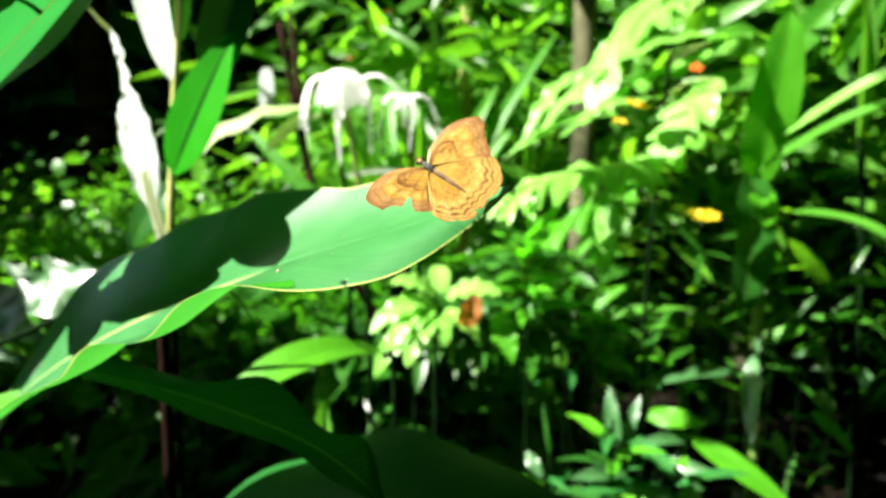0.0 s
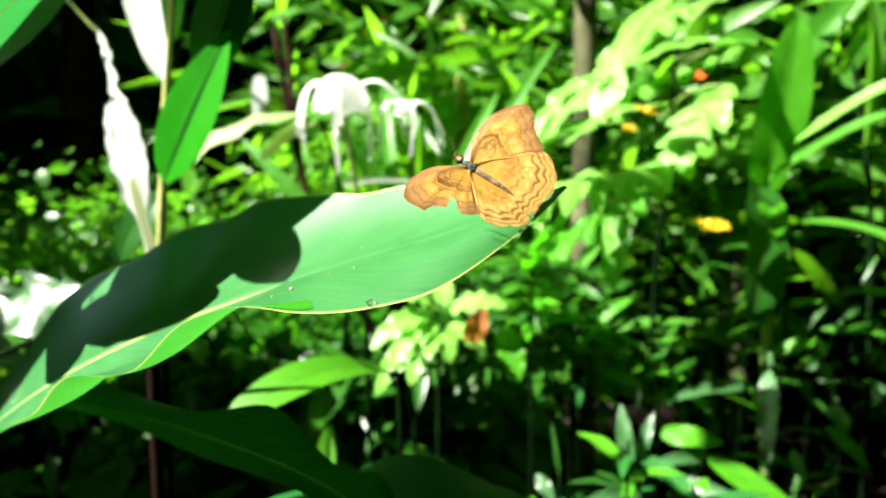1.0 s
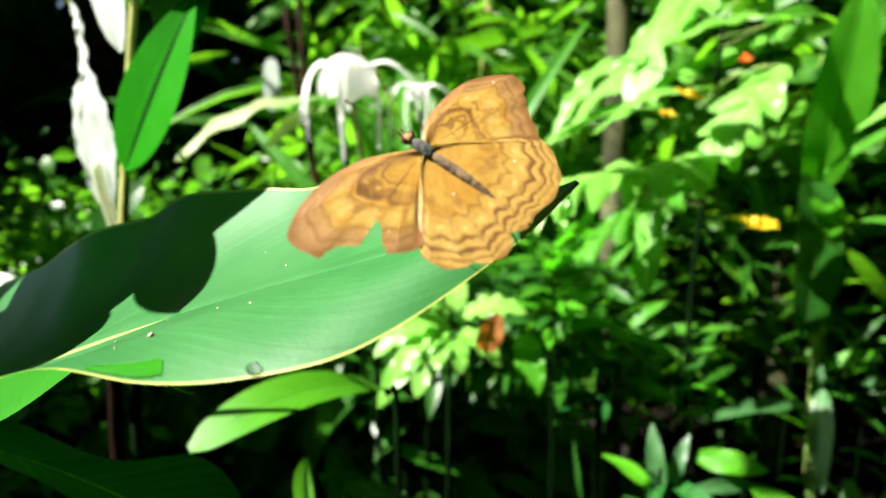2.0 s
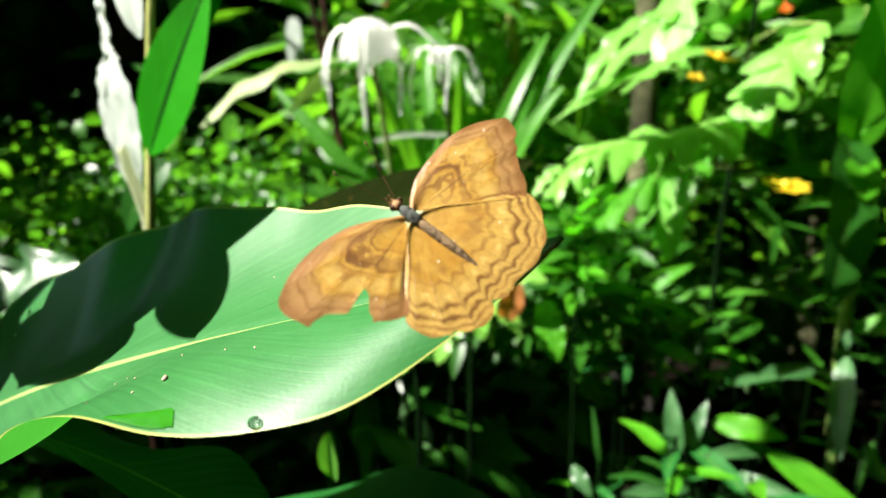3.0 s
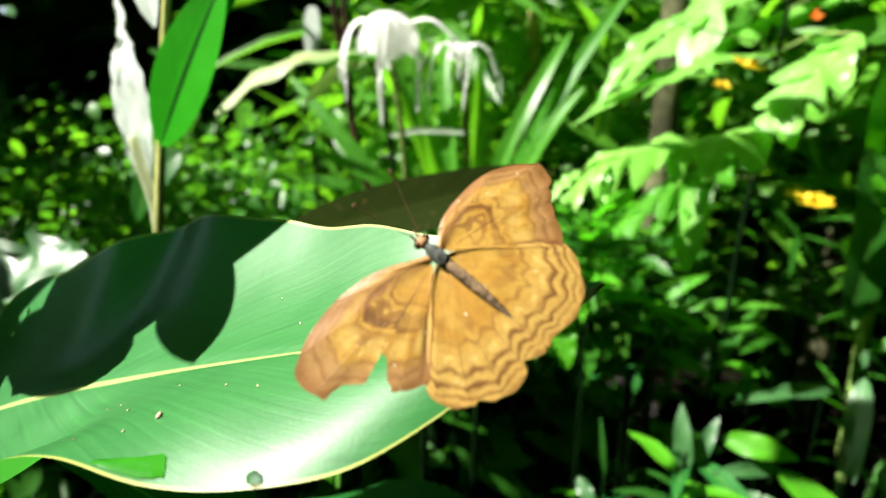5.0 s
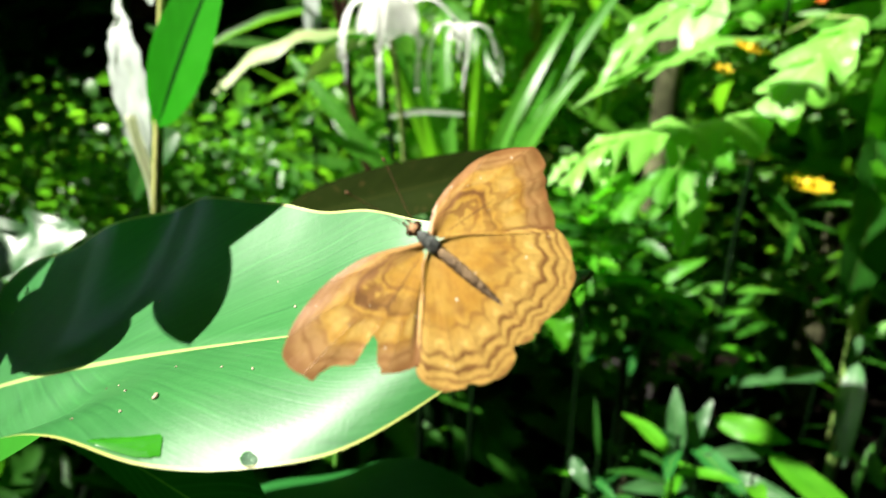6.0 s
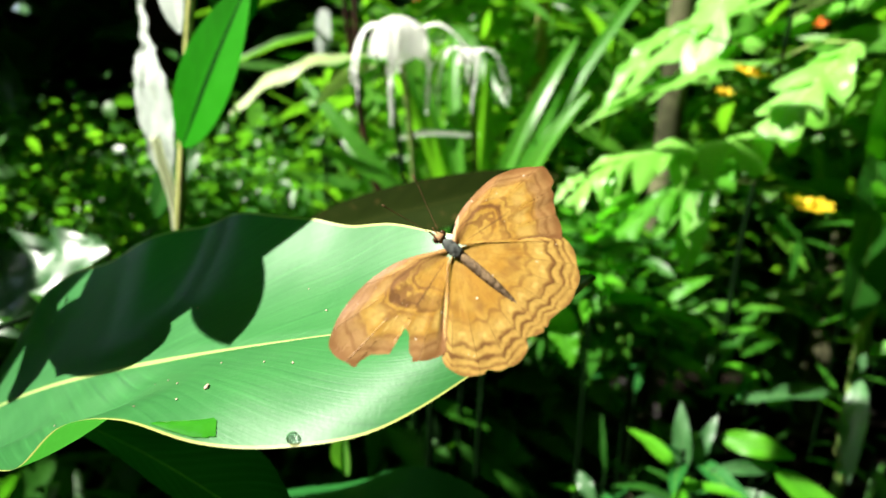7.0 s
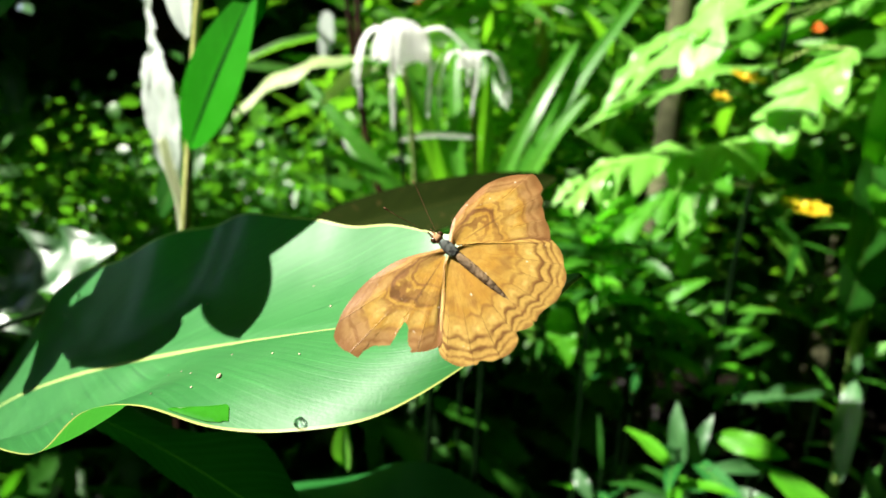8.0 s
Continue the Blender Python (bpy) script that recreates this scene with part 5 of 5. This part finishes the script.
foliage("bush_foliage", 11, 7500, clumps(1, 46, -1.6, -0.42, 1.1, 1.9, 0.6, 0.97, 0.085), (0.018, 0.042), BUSH_MID, "low bush of small round green leaves", "bush", 0.6)
foliage("bush_foliage", 24, 3200, clumps(10, 26, -1.75, -0.8, 1.3, 1.95, 0.6, 0.92, 0.09), (0.02, 0.045), BUSH, "low bush of small green leaves", "bush", 0.6)
foliage("undergrowth", 12, 1100, clumps(2, 26, -0.6, 0.9, 1.4, 2.2, 0.5, 1.25, 0.12), (0.08, 0.2), BUSH, "mixed green undergrowth of pointed leaves", "undergrowth", 0.2)
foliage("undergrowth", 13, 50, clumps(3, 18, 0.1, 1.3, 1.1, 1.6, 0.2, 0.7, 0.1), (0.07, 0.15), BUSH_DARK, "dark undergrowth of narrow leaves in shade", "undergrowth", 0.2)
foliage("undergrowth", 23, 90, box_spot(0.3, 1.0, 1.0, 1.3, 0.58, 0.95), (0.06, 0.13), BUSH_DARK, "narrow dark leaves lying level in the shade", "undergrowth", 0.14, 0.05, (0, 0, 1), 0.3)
foliage("undergrowth", 14, 1700, clumps(4, 36, -0.45, 1.9, 1.6, 2.6, 1.0, 1.9, 0.15), (0.12, 0.34), BUSH, "tall green undergrowth of strap leaves", "undergrowth", 0.13, 0.1, (0, -0.6, 0.6))
foliage("undergrowth", 18, 900, clumps(6, 30, 0.25, 1.5, 1.3, 2.0, 0.85, 1.55, 0.12), (0.08, 0.22), BUSH, "bright green undergrowth of narrow sunlit leaves", "undergrowth", 0.2, 0.1, (-0.3, -0.6, 0.6))
# added behind the big leaf, mostly hidden, to keep sun off the soil
foliage("undergrowth", 19, 900, clumps(7, 26, -0.4, 0.25, 1.3, 1.9, 0.12, 0.5, 0.1), (0.12, 0.24), BUSH_DARK, "dense hidden undergrowth added to shade the soil", "undergrowth", 0.42)
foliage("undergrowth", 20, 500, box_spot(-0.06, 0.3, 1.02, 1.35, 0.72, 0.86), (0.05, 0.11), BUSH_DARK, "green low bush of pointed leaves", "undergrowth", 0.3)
# hidden bush added so that its shadow darkens the low ground to its right
foliage("bush_foliage", 21, 1500, box_spot(-0.6, -0.05, 1.1, 1.75, 0.5, 0.78), (0.06, 0.13), BUSH_DARK, "dense hidden bush added to shade the ground beyond", "bush", 0.45)
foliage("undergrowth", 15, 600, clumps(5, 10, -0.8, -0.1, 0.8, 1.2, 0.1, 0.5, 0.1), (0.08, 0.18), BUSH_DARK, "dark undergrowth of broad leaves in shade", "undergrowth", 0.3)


def in_gap(p):
    """Whether p stands in the gap left in the added crowns so that the sun reaches the clearing."""
    g = p - SUN * ((p.z - 1.0) / SUN.z) - Vector((0.05, 1.15, 1.0))
    a = math.atan2(g.y, g.x)
    wide = 1.0 + 0.2 * noise.noise(Vector((math.cos(a) * 1.5, math.sin(a) * 1.5, 4.0)))
    return p.z > 1.0 and math.hypot(g.x / (1.45 if g.x > 0 else 1.6), g.y / 1.7) < wide


def side_gap(p):
    """Whether p stands in the low opening left in the unseen woods beside the clearing to let sky light in."""
    a = math.atan2(p.x, p.y) + 0.12 * noise.noise(p * 0.9)
    rise = (p.z - 1.0) / math.hypot(p.x, p.y) + 0.1 * noise.noise(p * 1.3)
    return -1.4 < a < -0.98 and 0.15 < rise < 0.6


def woods_spot(r):
    a = r.uniform(0, 6.2832)
    d = r.uniform(3.0, 7.5)
    p = Vector((d * math.sin(a), d * math.cos(a), abs(r.gauss(0, 2.2))))
    return None if in_gap(p) or side_gap(p) else p


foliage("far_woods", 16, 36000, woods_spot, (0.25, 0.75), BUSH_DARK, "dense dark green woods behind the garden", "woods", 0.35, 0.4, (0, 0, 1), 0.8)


def canopy_spot(r):
    a, d = r.uniform(0, 6.2832), 6.5 * math.sqrt(r.random())
    p = Vector((d * math.cos(a), 0.8 + d * math.sin(a), r.uniform(2.9, 5.0)))
    return None if in_gap(p) or side_gap(p) else p


# crowns out of view, added to keep the sun off all but the clearing
foliage("tree_canopy", 17, 15000, canopy_spot, (0.35, 0.7), BUSH_DARK, "unseen leafy crowns added to shade the clearing", "tree crowns", 0.45, 0.2, (0, 0, 1), 0.45)


def overhang(points, count, size, seed, spread):
    """An unseen leafy twig, added above the plants to cast shade on them."""
    rnd = random.Random(seed)
    path = smooth_path(points, 10)
    th = thing("shading_branch", points[0], "unseen leafy branch added to shade the low plants", "branch", "overhanging branches")
    part("twig", tube(points, 0.008, 0.003, 8), BARK_OLIVE, th)
    for k in range(count):
        p = path[int((0.25 + 0.74 * k / count) * (len(path) - 1))]
        a = rnd.uniform(0, 6.2832)
        q = p + Vector((math.cos(a) * spread * rnd.random(), math.sin(a) * spread * rnd.random(), rnd.uniform(-0.02, 0.05)))
        d = Vector((math.cos(a), math.sin(a), rnd.uniform(-0.5, 0.0)))
        blade(th, p.lerp(q, 0.6), p.lerp(q, 0.6) + d * size * rnd.uniform(0.7, 1.2), size * 0.42, LEAF_DARK, 0.08, up=(rnd.uniform(-0.3, 0.3), rnd.uniform(-0.3, 0.3), 1), nu=8, nv=2)


# added out of view, each set along the sun's rays to darken ground below
overhang([(-2.1, 0.3, 1.95), (-1.7, 0.45, 1.7), (-1.35, 0.55, 1.58), (-1.1, 0.62, 1.52), (-0.98, 0.72, 1.5)], 130, 0.17, 52, 0.2)
overhang([(-2.2, 0.7, 1.95), (-1.8, 0.8, 1.75), (-1.45, 0.82, 1.6), (-1.15, 0.84, 1.54)], 100, 0.17, 53, 0.16)


overhang([(-2.1, -0.05, 1.9), (-1.7, 0.1, 1.75), (-1.4, 0.22, 1.6), (-1.15, 0.32, 1.54)], 90, 0.16, 54, 0.16)
overhang([(-2.3, 1.45, 1.95), (-1.85, 1.4, 1.72), (-1.55, 1.35, 1.6), (-1.32, 1.3, 1.55)], 70, 0.15, 56, 0.26)
overhang([(-0.15, 0.5, 2.6), (-0.22, 0.56, 2.2), (-0.28, 0.6, 1.8), (-0.29, 0.62, 1.54)], 45, 0.12, 55, 0.11)


overhang([(-1.1, 1.6, 2.3), (-0.95, 1.4, 1.9), (-0.8, 1.28, 1.66), (-0.68, 1.2, 1.56)], 22, 0.12, 58, 0.14)
overhang([(-0.75, 0.3, 2.1), (-0.5, 0.45, 1.8), (-0.3, 0.56, 1.6), (-0.12, 0.66, 1.5)], 18, 0.1, 57, 0.12)


# ---------------------------------------------------------------- what moves
def motions():
    rows = []
    for t, dx, dy, dz in ((0, -1.1, 0.25, -0.3), (1, -1.0, 0.3, -0.25), (2.5, 0.1, 0.1, -0.4), (3.5, 0.0, 0.5, -0.15), (4, 0.1, 0.0, -0.05), (5.5, 0.45, -0.7, 0.35), (6.5, 0.45, 0.0, 0.3), (8, 0.55, -0.4, 0.3)):
        rows.append((t, Matrix.Translation((-0.0048 + dx * 0.001, 0.2352 + dy * 0.001, 1.0488 + dz * 0.001)) @ BODY))
    walk(BUTTERFLY, rows)
    lift = ((0, 3.6, 19.1), (0.5, 6.4, 22.9), (1.0, 8.1, 23.2), (1.2, -5.6, 6.0), (2.5, -3.5, 9.2), (3.0, 2.8, 14.1), (3.5, 3.0, 14.4), (4.0, -10.2, -4.7), (5.5, -7.9, -7.7), (6.0, -5.7, 0.5), (6.5, -3.1, 3.4), (7.0, -5.3, -1.3), (7.5, -2.1, 6.2), (8.0, -7.1, -1.6))
    for side, ob in WINGS:
        walk(ob, [(t, pose(0, 0, 0, 0, -right if side > 0 else left, 0)) for t, right, left in lift])


motions()
